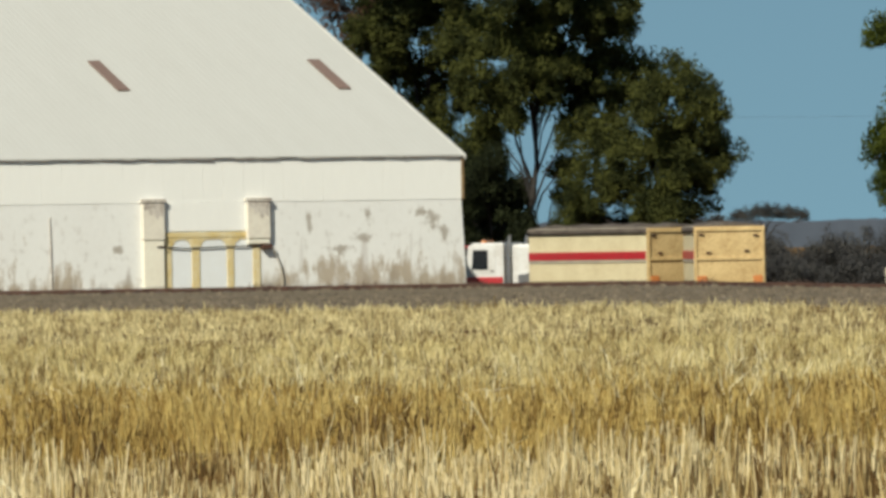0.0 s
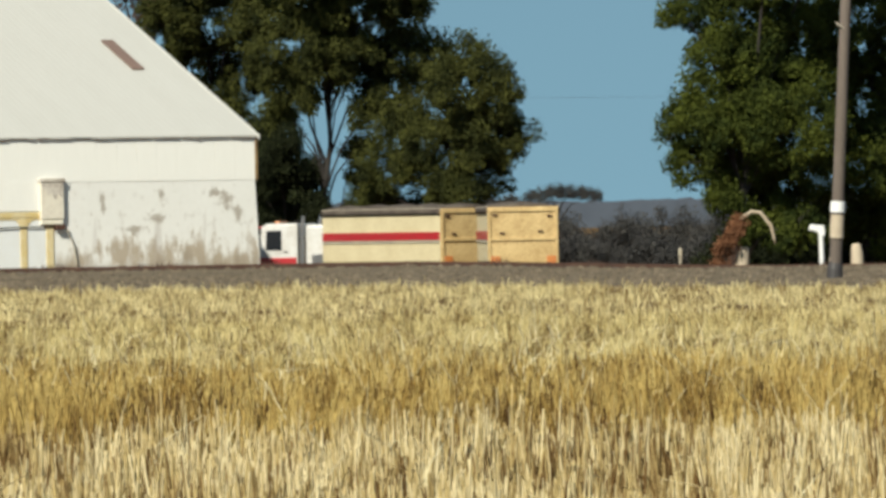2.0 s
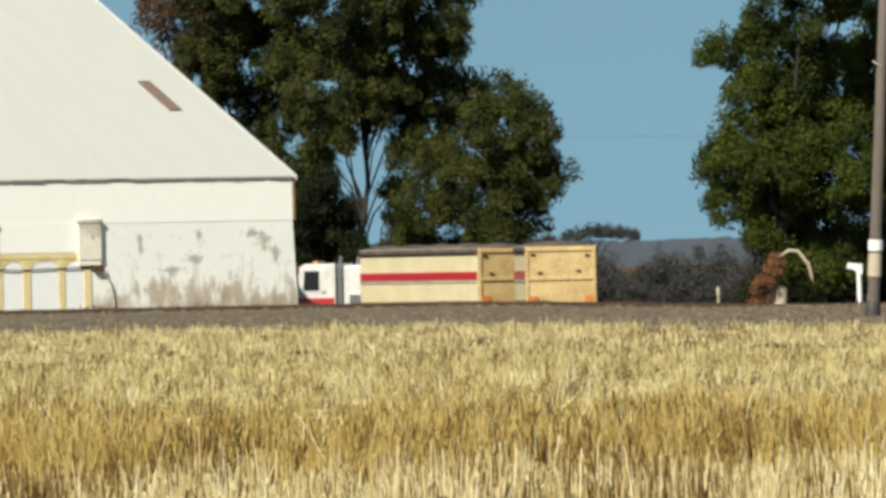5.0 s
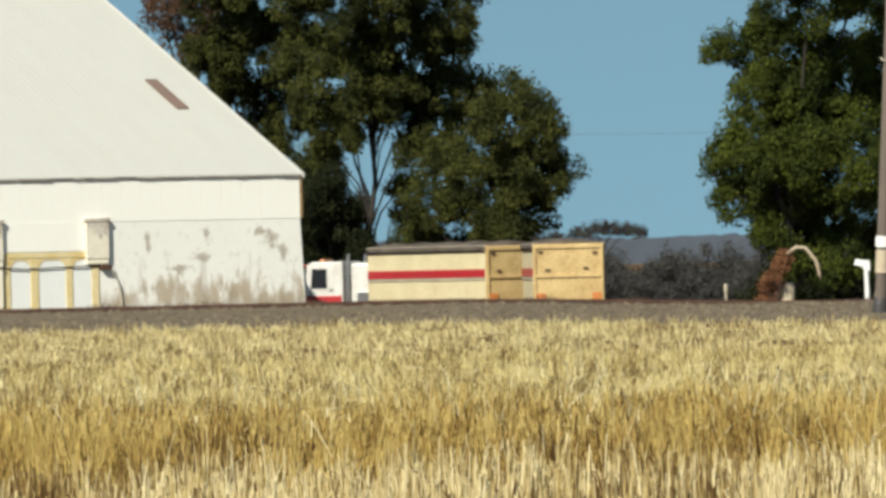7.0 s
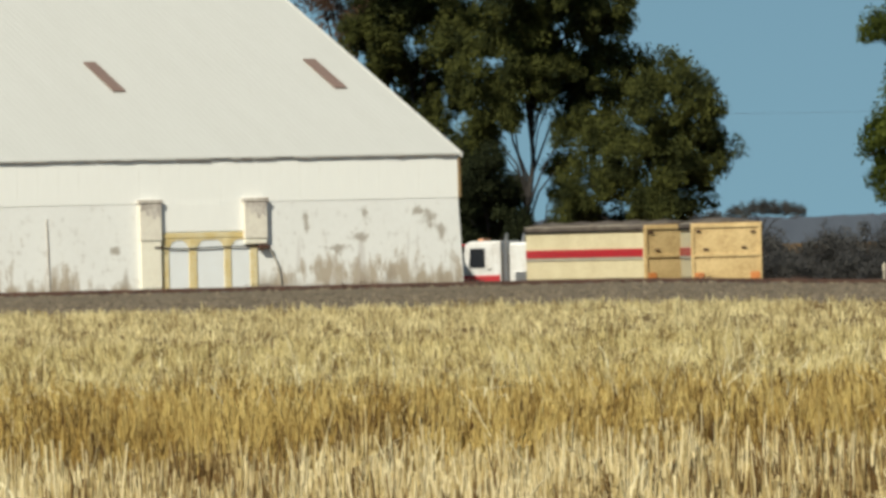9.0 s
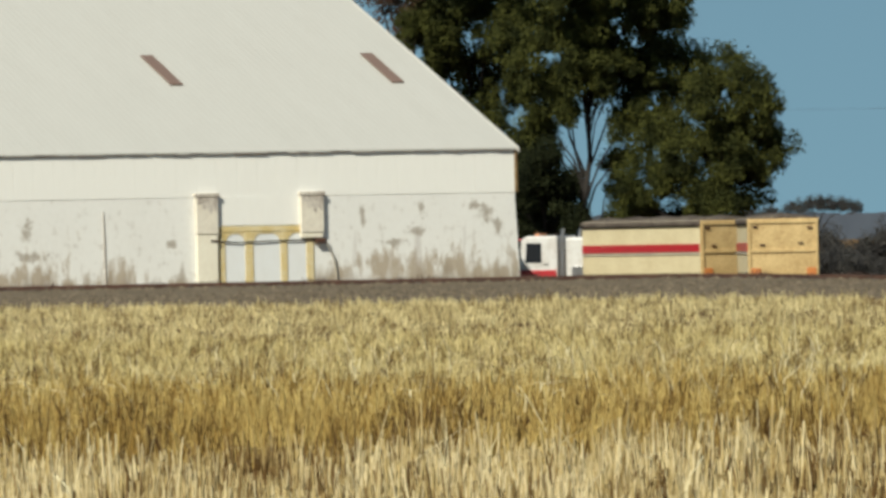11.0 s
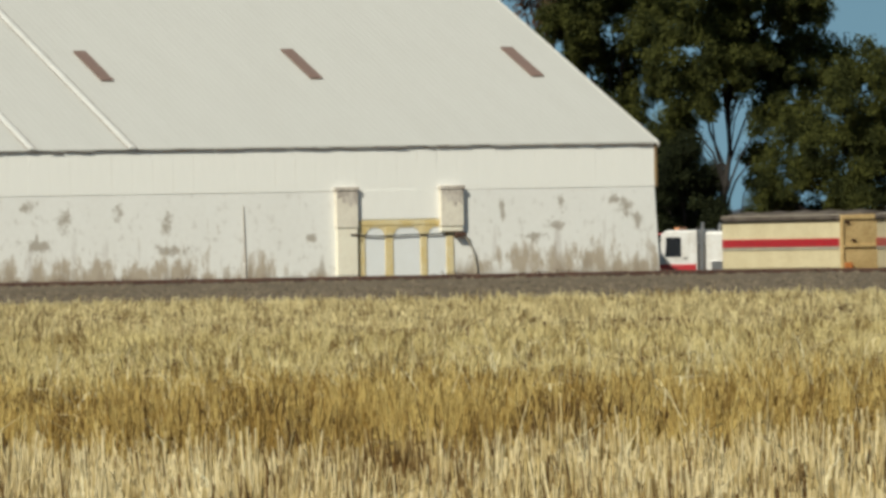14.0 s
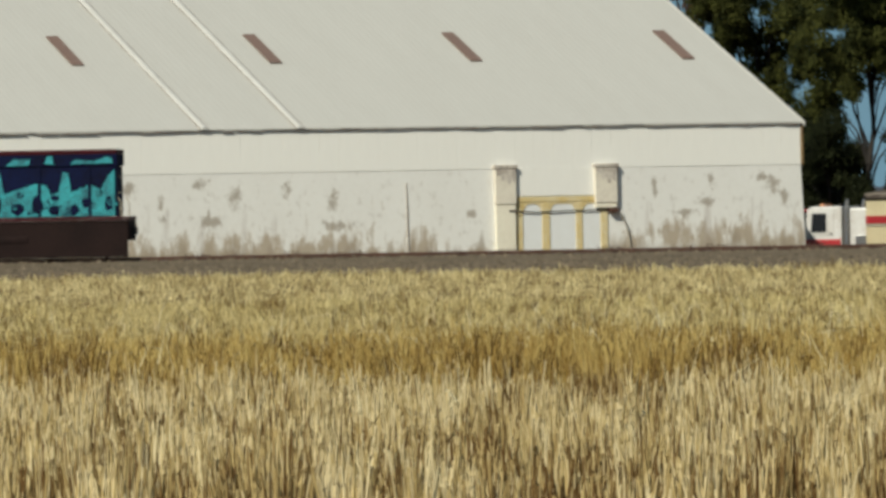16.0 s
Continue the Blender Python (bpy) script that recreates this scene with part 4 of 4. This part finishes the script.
def build_truck():
    nose = joint + Matrix.Rotation(radians(front_turn), 3, "Z") @ Vector((0, 10.5, 0))
    g = thing("truck", Matrix.Translation(nose) @ pose(0, 0, 0, 0, 0, 72.0), "white cab-over truck with a red lower band", "truck")
    W = 1.22
    part("sleeper_box", box(-W, W, -0.35, 0.80, 1.05, 3.05, 0.08), M_CABWHITE, g, "white sleeper box")
    cab = part("cab", prism([(1.12, 1.0), (2.75, 1.0), (2.85, 1.35), (2.80, 2.0), (2.55, 3.0), (2.35, 3.12), (1.12, 3.12)], -W, W, 0.05), M_CABWHITE, g, "white truck cab")
    part("red_band", box(-W - 0.012, W + 0.012, 1.16, 2.87, 1.40, 1.84, 0.03), M_RED, cab, "dark red band")
    part("windscreen", prism([(2.80, 2.03), (2.83, 2.03), (2.62, 2.90), (2.58, 2.90)], -W + 0.12, W - 0.12), M_GLASS, cab)
    for s in (-1, 1):
        door = part("cab_door", box(s * W - 0.016, s * W + 0.016, 1.45, 2.45, 1.99, 2.95, 0.006), M_CABWHITE, cab)
        part("side_window", prism([(1.75, 2.1), (2.40, 2.1), (2.34, 2.85), (1.75, 2.85)], s * W - 0.02, s * W + 0.02), M_GLASS, door)
        part("door_handle", box(s * W - 0.03, s * W + 0.03, 1.5, 1.66, 2.02, 2.07, 0.008), M_DARK, door)
        part("mirror", box(s * (W + 0.20) - 0.06, s * (W + 0.20) + 0.06, 2.62, 2.70, 2.2, 2.75, 0.02), M_DARK, cab)
        part("mirror_arm", tube([(s * W, 2.55, 2.8), (s * (W + 0.2), 2.66, 2.78)], [0.02, 0.02], 6), M_DARK, cab)
        part("headlight", box(s * 0.85 - 0.2, s * 0.85 + 0.2, 2.84, 2.92, 1.5, 1.7, 0.02), M_CHROME, cab)
        part("exhaust_pipe", tube([(s * 1.1, 0.97, 1.0), (s * 1.1, 0.97, 3.0), (s * 1.1, 0.90, 3.4)], [0.085, 0.085, 0.06], 12), M_CHROME, g, "chrome exhaust pipe")
        part("fuel_tank", tube([(s * 0.95, -0.9, 0.75), (s * 0.95, -0.85, 0.75), (s * 0.95, 0.75, 0.75), (s * 0.95, 0.8, 0.75)], [0.2, 0.3, 0.3, 0.2], 16), M_CHROME, g)
    # dark box added so that the gap behind the cab reads as shade
    part("gap_panel", box(-W + 0.1, W - 0.1, 0.82, 1.10, 1.0, 2.6, 0.02), M_DARK, g, "dark panel added to darken the gap behind the cab")
    part("side_locker", box(-W - 0.014, -W + 0.02, -0.1, 0.55, 1.35, 1.95, 0.006), M_CHROME, g, "dusty metal locker door")
    part("grille", box(-0.6, 0.6, 2.86, 2.90, 1.2, 1.85, 0.01), M_DARK, cab)
    part("bull_bar", tube([(-1.15, 3.0, 0.8), (-1.0, 3.05, 1.6), (1.0, 3.05, 1.6), (1.15, 3.0, 0.8)], [0.05] * 4, 8), M_CHROME, g)
    part("bumper", box(-W, W, 2.80, 2.98, 0.55, 0.95, 0.05), M_CHROME, g)
    part("sun_visor", box(-W + 0.05, W - 0.05, 2.45, 2.75, 2.96, 3.02, 0.015), M_RED, cab)
    part("roof_marker", box(-0.5, 0.5, 2.05, 2.25, 3.125, 3.22, 0.03), M_LAMP, cab)
    part("chassis", box(-0.42, 0.42, -3.6, 2.6, 0.75, 1.0, 0.02), M_DARK, g)
    add_wheels(g, (2.05, -1.9, -3.1), 1.22)


build_truck()


# ---- trees ----
def leaves(rng, centres, spread, count, size, droop):
    """Hanging leaf blades round the clump centres, as diamonds folded along the middle."""
    c = np.repeat(centres, count, 0)
    n = len(c)
    u = rng.normal(size=(n, 3))
    u /= np.linalg.norm(u, axis=1)[:, None]
    lump = np.repeat(rng.uniform(0.65, 1.25, len(centres)), count)[:, None]
    p = c + u * rng.uniform(0, 1, n)[:, None] ** 0.4 * lump * np.array(spread)
    p[:, 2] -= 0.5 * (u[:, 0] ** 2 + u[:, 1] ** 2) * spread[2] * 0.6
    d = rng.normal(size=(n, 3))
    d[:, 2] -= droop
    d /= np.linalg.norm(d, axis=1)[:, None]
    s = np.cross(d, rng.normal(size=(n, 3)))
    s /= np.linalg.norm(s, axis=1)[:, None]
    ln = size * rng.uniform(0.6, 1.4, n)[:, None]
    wd = ln * 0.26
    up = np.cross(d, s) * wd * 0.35
    v = np.stack([p, p + d * ln * 0.5 + s * wd + up, p + d * ln, p + d * ln * 0.5 - s * wd + up], 1)
    f = (np.arange(n) * 4)[:, None] + np.array([[0, 1, 2, 3]])
    return v.reshape(-1, 3), f


def tree(name, x, y, lobes, label, trunk_r=0.28, leaf=M_LEAF, bark=M_BARK, fork=3.2, clumps=17.0, count=230, size=0.145, depth=1.0, grow=1.2, seed=1, category="tree", base=LOW, droop=1.1, spread=0.48, overhang=0.0):
    """A trunk that forks into limbs, one to each bough; each bough is a cloud of leaf clumps. lobes: (x, height, radius) in metres.
    overhang: how far the high boughs reach forward over the low ones."""
    rng = np.random.default_rng(seed)
    g = thing(name, pose(x, y, base), label, category)
    bm = bmesh.new()
    high = fork * 1.45
    mid_x = sum(lx for lx, lz, _ in lobes if lz > fork) / max(1, sum(1 for _, lz, _ in lobes if lz > fork)) - x if any(lz > fork for _, lz, _ in lobes) else 0.0
    sway = []
    for k in range(9):
        q = k / 8
        sway.append((0.10 * math.sin(k * 1.7 + seed) + mid_x * 0.8 * max(0.0, q - 0.35), 0.10 * math.cos(k * 1.3 + seed), high * q - 0.1))
    tube(sway, [trunk_r * (1.25 - 0.11 * k) for k in range(9)], 10, bm)
    part("trunk", bm, bark, g)
    centres, limb_ends = [], []
    for lx, lz, r in lobes:
        r = r * grow if r > 0.95 else r
        dy = rng.uniform(-1, 1) * depth * (2.2 if not overhang else 1.2) + overhang * (7.5 - lz)
        c = np.array([lx - x, dy, lz])
        limb_ends.append((c, r))
        k = max(8, int(clumps * r * r))
        u = rng.normal(size=(k, 3))
        u[:, 2] = np.abs(u[:, 2]) * np.where(rng.uniform(size=k) < 0.64, 1, -0.8)
        u /= np.linalg.norm(u, axis=1)[:, None]
        rad = r * rng.uniform(0.25, 1.0, k) ** 0.45 * rng.uniform(0.82, 1.10, k)
        centres.append(c + u * rad[:, None] * np.array([1.0, 1.0, 0.95]))
    for c, r in limb_ends:
        e = Vector(c)
        bm = bmesh.new()
        start_z = min(high * 0.96, max(0.62 * e.z, 0.45 * fork)) if e.z > fork else 0.55 * e.z
        s = start_z / high * 8
        top = Vector(sway[int(min(7, s))]).lerp(Vector(sway[int(min(7, s)) + 1]), s - int(min(7, s)))
        rise = 0.16 * (e - top).length
        m1 = top.lerp(e, 0.30) + Vector((rng.uniform(-0.25, 0.25), rng.uniform(-0.25, 0.25), rise))
        m2 = top.lerp(e, 0.68) + Vector((rng.uniform(-0.25, 0.25), rng.uniform(-0.25, 0.25), rise))
        r0 = trunk_r * rng.uniform(0.20, 0.40)
        tube([top - Vector((0, 0, 0.1)), m1, m2, e], [r0, r0 * 0.75, r0 * 0.5, r0 * 0.25], 6, bm)
        for _ in range(4):
            t = e + Vector(rng.normal(size=3)) * r * 0.35
            tube([m2.lerp(e, rng.uniform(0.2, 0.9)), t], [r0 * 0.25, 0.015], 5, bm)
        part("limb", bm, M_BARK, g)
    v, f = leaves(rng, np.concatenate(centres), (spread, spread, spread * 1.1), count, size, droop)
    crown = raw_object("crown", v, f, leaf)
    crown.parent = g
    return g


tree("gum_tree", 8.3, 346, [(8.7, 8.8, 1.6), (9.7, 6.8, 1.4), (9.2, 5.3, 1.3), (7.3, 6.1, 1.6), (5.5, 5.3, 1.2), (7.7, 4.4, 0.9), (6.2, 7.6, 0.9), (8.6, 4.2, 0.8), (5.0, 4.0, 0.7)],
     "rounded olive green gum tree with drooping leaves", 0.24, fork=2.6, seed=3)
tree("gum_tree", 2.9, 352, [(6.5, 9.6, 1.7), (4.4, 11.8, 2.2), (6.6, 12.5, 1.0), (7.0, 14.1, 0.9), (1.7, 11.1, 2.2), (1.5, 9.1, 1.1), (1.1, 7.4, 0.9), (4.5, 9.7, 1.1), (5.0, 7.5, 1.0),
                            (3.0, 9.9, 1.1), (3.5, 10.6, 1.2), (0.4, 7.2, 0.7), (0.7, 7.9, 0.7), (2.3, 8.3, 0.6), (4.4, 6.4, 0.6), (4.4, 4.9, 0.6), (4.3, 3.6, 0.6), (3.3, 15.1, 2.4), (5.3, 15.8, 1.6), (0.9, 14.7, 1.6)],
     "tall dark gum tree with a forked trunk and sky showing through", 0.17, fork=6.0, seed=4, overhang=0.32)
# dark leaves paint the shade between the shed and the gum trees
tree("shade_dark_tree", 1.2, 350, [(1.0, 5.3, 1.1), (2.1, 4.4, 0.85), (0.5, 6.4, 0.9), (1.7, 5.2, 0.8), (2.2, 3.4, 0.8), (1.3, 3.4, 0.9), (0.3, 4.2, 1.0), (0.2, 2.9, 0.9), (1.2, 6.6, 0.6), (-0.5, 5.6, 1.0), (2.0, 2.3, 0.9), (1.0, 2.1, 0.9), (2.7, 3.7, 0.5), (3.1, 3.0, 0.6), (2.4, 5.3, 0.5)],
     "low dense tree beside the shed, leaves darkened for shade", 0.14, leaf=M_SHADELEAF, fork=2.0, seed=24)
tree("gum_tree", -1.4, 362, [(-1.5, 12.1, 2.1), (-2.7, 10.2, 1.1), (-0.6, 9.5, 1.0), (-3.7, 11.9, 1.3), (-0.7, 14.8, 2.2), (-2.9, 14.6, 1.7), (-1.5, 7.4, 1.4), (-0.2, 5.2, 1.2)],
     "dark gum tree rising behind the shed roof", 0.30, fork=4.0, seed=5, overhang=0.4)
tree("dying_gum_tree", -4.6, 366, [(-4.8, 13.4, 1.1), (-3.7, 12.9, 0.9), (-5.6, 14.6, 1.1), (-4.2, 15.2, 1.2), (-3.2, 14.2, 0.8), (-4.1, 12.0, 0.8), (-2.9, 12.6, 0.6), (-6.4, 15.4, 0.9)],
     "half-dead gum tree with thin red-brown leaves", 0.26, leaf=M_DRYLEAF, bark=M_PALEBARK, fork=8.0, clumps=13.0, count=120, seed=6)
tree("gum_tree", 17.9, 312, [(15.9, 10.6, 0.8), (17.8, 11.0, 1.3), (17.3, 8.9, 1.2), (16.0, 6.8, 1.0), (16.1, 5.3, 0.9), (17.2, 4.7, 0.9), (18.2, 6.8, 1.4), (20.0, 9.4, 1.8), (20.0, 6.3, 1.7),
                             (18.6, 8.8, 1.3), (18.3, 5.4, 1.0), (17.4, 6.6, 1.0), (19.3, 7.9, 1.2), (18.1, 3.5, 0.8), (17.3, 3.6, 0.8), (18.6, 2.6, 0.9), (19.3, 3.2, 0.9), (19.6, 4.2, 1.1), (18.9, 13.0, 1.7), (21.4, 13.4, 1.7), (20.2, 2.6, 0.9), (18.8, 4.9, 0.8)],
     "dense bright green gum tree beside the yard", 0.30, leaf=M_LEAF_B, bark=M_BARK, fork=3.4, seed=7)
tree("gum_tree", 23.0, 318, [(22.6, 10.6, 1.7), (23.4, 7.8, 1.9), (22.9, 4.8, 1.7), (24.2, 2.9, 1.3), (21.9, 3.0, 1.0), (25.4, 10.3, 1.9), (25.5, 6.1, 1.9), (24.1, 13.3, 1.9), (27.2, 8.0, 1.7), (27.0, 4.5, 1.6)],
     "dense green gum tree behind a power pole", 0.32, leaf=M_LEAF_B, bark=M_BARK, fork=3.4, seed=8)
tree("shrub", 3.8, 336, [(3.5, 1.9, 0.6), (4.1, 2.1, 0.7), (3.8, 2.7, 0.5), (4.4, 1.7, 0.5)], "olive green shrub at the foot of the trees", 0.08, fork=1.0, depth=0.3, seed=9, category="shrub", clumps=20.0)
# understorey along the back of the yard, shade painted into its leaf colour
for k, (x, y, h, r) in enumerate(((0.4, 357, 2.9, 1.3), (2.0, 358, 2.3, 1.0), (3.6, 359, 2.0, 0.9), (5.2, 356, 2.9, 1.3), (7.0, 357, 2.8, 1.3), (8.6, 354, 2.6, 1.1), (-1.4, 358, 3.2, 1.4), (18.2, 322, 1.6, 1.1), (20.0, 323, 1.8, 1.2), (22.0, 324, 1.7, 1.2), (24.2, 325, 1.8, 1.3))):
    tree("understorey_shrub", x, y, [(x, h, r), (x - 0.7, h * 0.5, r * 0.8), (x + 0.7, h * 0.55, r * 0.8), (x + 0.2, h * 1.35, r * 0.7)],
         "shrub under the gum trees, leaves darkened for shade", 0.07, leaf=M_SHADELEAF, fork=0.8, seed=30 + k, category="shrub", depth=0.4, count=130)
tree("dry_shrub", 16.75, 299.2, [(16.55, 1.9, 0.28), (16.75, 2.25, 0.28), (16.95, 2.65, 0.24), (17.1, 2.95, 0.18), (16.45, 1.5, 0.25)], "small red-brown dried shrub by a stump", 0.05, leaf=M_REDLEAF, bark=M_REDBARK, fork=0.8, seed=51, category="shrub", depth=0.1, clumps=30.0, count=90, size=0.10, spread=0.25)
# scrub in two belts across the far paddock, and one flat-topped tree, haze-greyed
for k in range(15):
    x = 12.0 + 2.55 * k + 0.8 * math.sin(k * 2.7)
    h, r = 2.35 + 0.45 * math.sin(k * 1.9 + 0.6), 2.0
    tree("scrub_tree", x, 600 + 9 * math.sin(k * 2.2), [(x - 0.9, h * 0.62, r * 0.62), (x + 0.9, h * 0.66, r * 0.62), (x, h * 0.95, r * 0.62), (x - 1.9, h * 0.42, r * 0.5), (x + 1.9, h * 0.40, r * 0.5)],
         "haze-greyed scrub tree far across the paddock", 0.16, leaf=M_SCRUB, fork=1.0, clumps=6.5, count=110, size=0.19, seed=11 + k, spread=0.72)
for k in range(20):
    x = 10.0 + 1.65 * k + 0.5 * math.sin(k * 1.7)
    h = 1.25 + 0.35 * math.sin(k * 2.3)
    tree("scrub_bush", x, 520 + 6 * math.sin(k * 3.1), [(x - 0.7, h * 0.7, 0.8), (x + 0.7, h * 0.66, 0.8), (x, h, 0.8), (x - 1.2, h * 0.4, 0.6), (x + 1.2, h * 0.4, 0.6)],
         "low haze-greyed scrub bush along the far paddock", 0.08, leaf=M_SCRUB, fork=0.5, clumps=11.0, count=110, size=0.15, seed=61 + k, spread=0.5, category="shrub", depth=0.4)
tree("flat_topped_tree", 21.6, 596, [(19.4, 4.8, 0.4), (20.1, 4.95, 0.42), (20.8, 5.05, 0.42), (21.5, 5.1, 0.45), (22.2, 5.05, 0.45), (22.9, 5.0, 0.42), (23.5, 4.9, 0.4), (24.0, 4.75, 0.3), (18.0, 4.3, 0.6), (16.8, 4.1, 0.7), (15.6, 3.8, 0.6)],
     "flat-topped haze-greyed tree on the horizon", 0.12, leaf=M_SCRUB, fork=3.2, clumps=60.0, count=80, size=0.13, depth=0.6, seed=21, spread=0.36)


# ---- distance ----
def build_ridge():
    bm = bmesh.new()
    xs = np.linspace(-900, 900, 1800)
    prev = None
    for x in xs:
        z = 8.3 + 1.0 * noise.noise(Vector((x * 0.012, 0, 0))) + 0.7 * noise.noise(Vector((x * 0.09, 3, 0))) + 0.8 * noise.noise(Vector((x * 0.27, 7, 0))) + 0.5 * noise.noise(Vector((x * 0.8, 9, 0)))
        col = [bm.verts.new((x, 2990, LOW)), bm.verts.new((x, 2990, z)), bm.verts.new((x, 3050, z)), bm.verts.new((x, 3050, LOW))]
        if prev:
            for k in range(3):
                bm.faces.new((prev[k], col[k], col[k + 1], prev[k + 1]))
        prev = col
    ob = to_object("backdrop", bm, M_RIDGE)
    tagged(ob, "low wooded ridge on the horizon, haze-tinted blue-grey", "ridge", kind="structure")


build_ridge()


# ---- power pole and small things ----
def build_pole():
    g = thing("power_pole", pose(13.7, 200, 0), "leaning weathered timber power pole with a white plate", "power pole")
    lean = 0.39 / 7.15
    top = 9.6
    pts = [(lean * z, 0, z) for z in (-0.3, 0.35, 2.0, 5.0, top)]
    part("shaft", tube(pts, [0.155, 0.150, 0.145, 0.132, 0.115], 14), M_POLE, g, smooth=True)
    part("base_sleeve", tube([(-0.01, 0, -0.1), (0.0, 0, 0.22), (0.02, 0, 0.36)], [0.20, 0.19, 0.165], 14), M_DARK, g, "dark sleeve round the pole's foot")
    part("plate", tube([(lean * 1.56, 0, 1.56), (lean * 1.82, 0, 1.82)], [0.178, 0.177], 16), M_WHITE, g, "white wrapped plate")
    # pale colour stands in for sunlight on the pole below the plate
    part("sunlit_band", tube([(lean * 0.95, -0.005, 0.95), (lean * 1.5, -0.005, 1.5)], [0.170, 0.164], 14), M_PALEBARK, g, "pale band painting a sunlit patch")
    arm = part("crossarm", box(lean * 8.8 - 1.1, lean * 8.8 + 1.1, -0.24, -0.13, 8.74, 8.88, 0.01), M_POLE, g)
    for x in (-1.0, -0.4, 0.4, 1.0):
        part("insulator", tube([(lean * 8.8 + x, -0.18, 8.88), (lean * 8.8 + x, -0.18, 8.95), (lean * 8.8 + x, -0.18, 9.0), (lean * 8.8 + x, -0.18, 9.08)], [0.03, 0.06, 0.05, 0.03], 10), M_WHITE, arm)
    part("bracket", tube([(lean * 5.9, -0.1, 5.9), (lean * 6.0 - 0.16, -0.14, 6.0), (lean * 6.0 - 0.22, -0.14, 6.06)], [0.022, 0.028, 0.018], 8), M_GREYSTRIPE, g, "small pale bracket")


build_pole()

for z in (7.5,):
    pts = [(x, 420, z + 0.00035 * (x - 30) ** 2 - 0.02 * math.sin(x * 0.1)) for x in np.linspace(-60, 140, 40)]
    w = to_object("power_line", tube(pts, [0.005] * len(pts), 5), M_DARK)
    tagged(w, "thin dark power line sagging behind the trees", "cable", "overhead lines")
for x in (-60.0, 140.0):
    g = thing("power_pole", pose(x, 420, LOW), "far timber power pole carrying the lines", "power pole")
    part("shaft", tube([(0, 0, -0.2), (0, 0, 14.6)], [0.17, 0.12], 10), M_POLE, g)
    part("crossarm", box(-0.06, 0.06, -1.0, 1.0, 13.6, 13.75, 0.01), M_POLE, g)

branch = to_object("bent_dead_branch", tube([(17.02, 301, -1.7), (17.05, 301, -0.4), (17.10, 301, 0.9), (17.31, 301, 1.42), (17.66, 301, 1.66), (17.97, 301, 1.64), (18.35, 301, 1.17), (18.46, 301, 0.72), (18.5, 301, 0.5)],
                                            [0.09, 0.085, 0.075, 0.07, 0.065, 0.06, 0.07, 0.055, 0.03], 8), M_PALEBARK, True)
tagged(branch, "pale bent dead branch arching under the tree", "branch")
stump = to_object("red_brown_stump", tube([(16.85, 300.5, -1.7), (16.9, 300.5, -0.3), (16.95, 300.5, 0.5), (17.1, 300.5, 1.05), (17.2, 300.5, 1.25)], [0.26, 0.22, 0.2, 0.15, 0.08], 10), M_REDBARK, True)
tagged(stump, "red-brown broken tree stump beside the yard", "tree stump")


for x, y, top, r, tilt in ((17.15, 299.6, 0.42, 0.26, 0.10), (21.4, 300.0, 0.48, 0.24, -0.06), (20.55, 301.5, 0.3, 0.16, 0.05)):
    ob = to_object("pale_stump", tube([(0, 0, -0.05), (tilt * 0.5, 0, 0.9), (tilt, 0.02, top - LOW - 0.35), (tilt * 1.6, 0, top - LOW - 0.05), (tilt * 1.7, 0, top - LOW)],
                                      [r * 1.25, r, r * 0.95, r * 0.7, r * 0.35], 10), M_PALEBARK, True)
    ob.matrix_world = pose(x, y, LOW)
    tagged(ob, "pale bare stump standing under the trees", "tree stump", "pale stumps under the trees")


def build_sign_post(x, y):
    g = thing("white_post", pose(x, y, LOW), "white painted post with a flat angled head", "post")
    part("shaft", tube([(0.05, 0, -0.05), (0.02, 0, 1.6), (0.0, 0, 2.45)], [0.09, 0.085, 0.08], 10), M_WHITE, g)
    part("head", prism([(-0.42, 2.60), (-0.36, 2.80), (0.12, 2.74), (0.14, 2.40), (-0.06, 2.38), (-0.12, 2.55)], -0.06, 0.06, 0.015, axis="y"), M_WHITE, g, "flat white head")


build_sign_post(19.4, 290)
for x, h in ((16.57, 1.85), (18.05, 1.8)):
    g = thing("marker_post", pose(x, 330, LOW), "short grey marker post with a pale cap", "post", "marker posts")
    part("shaft", tube([(0, 0, -0.05), (0, 0, h - 0.3)], [0.06, 0.055], 8), M_GREYSTRIPE, g)
    part("cap", tube([(0, 0, h - 0.3), (0, 0, h - 0.25), (0, 0, h), (0, 0, h + 0.06)], [0.055, 0.08, 0.08, 0.04], 10), M_GREYSTRIPE, g)
pale = to_object("leaning_bare_limb", tube([(2.75, 334, -1.7), (2.72, 334, 0.2), (2.8, 334, 0.75), (3.2, 334, 1.25), (3.55, 334, 1.7), (3.7, 334, 2.2)], [0.10, 0.09, 0.08, 0.07, 0.05, 0.03], 8), M_PALEBARK, True)
tagged(pale, "pale bare limb leaning beside a shrub", "branch")
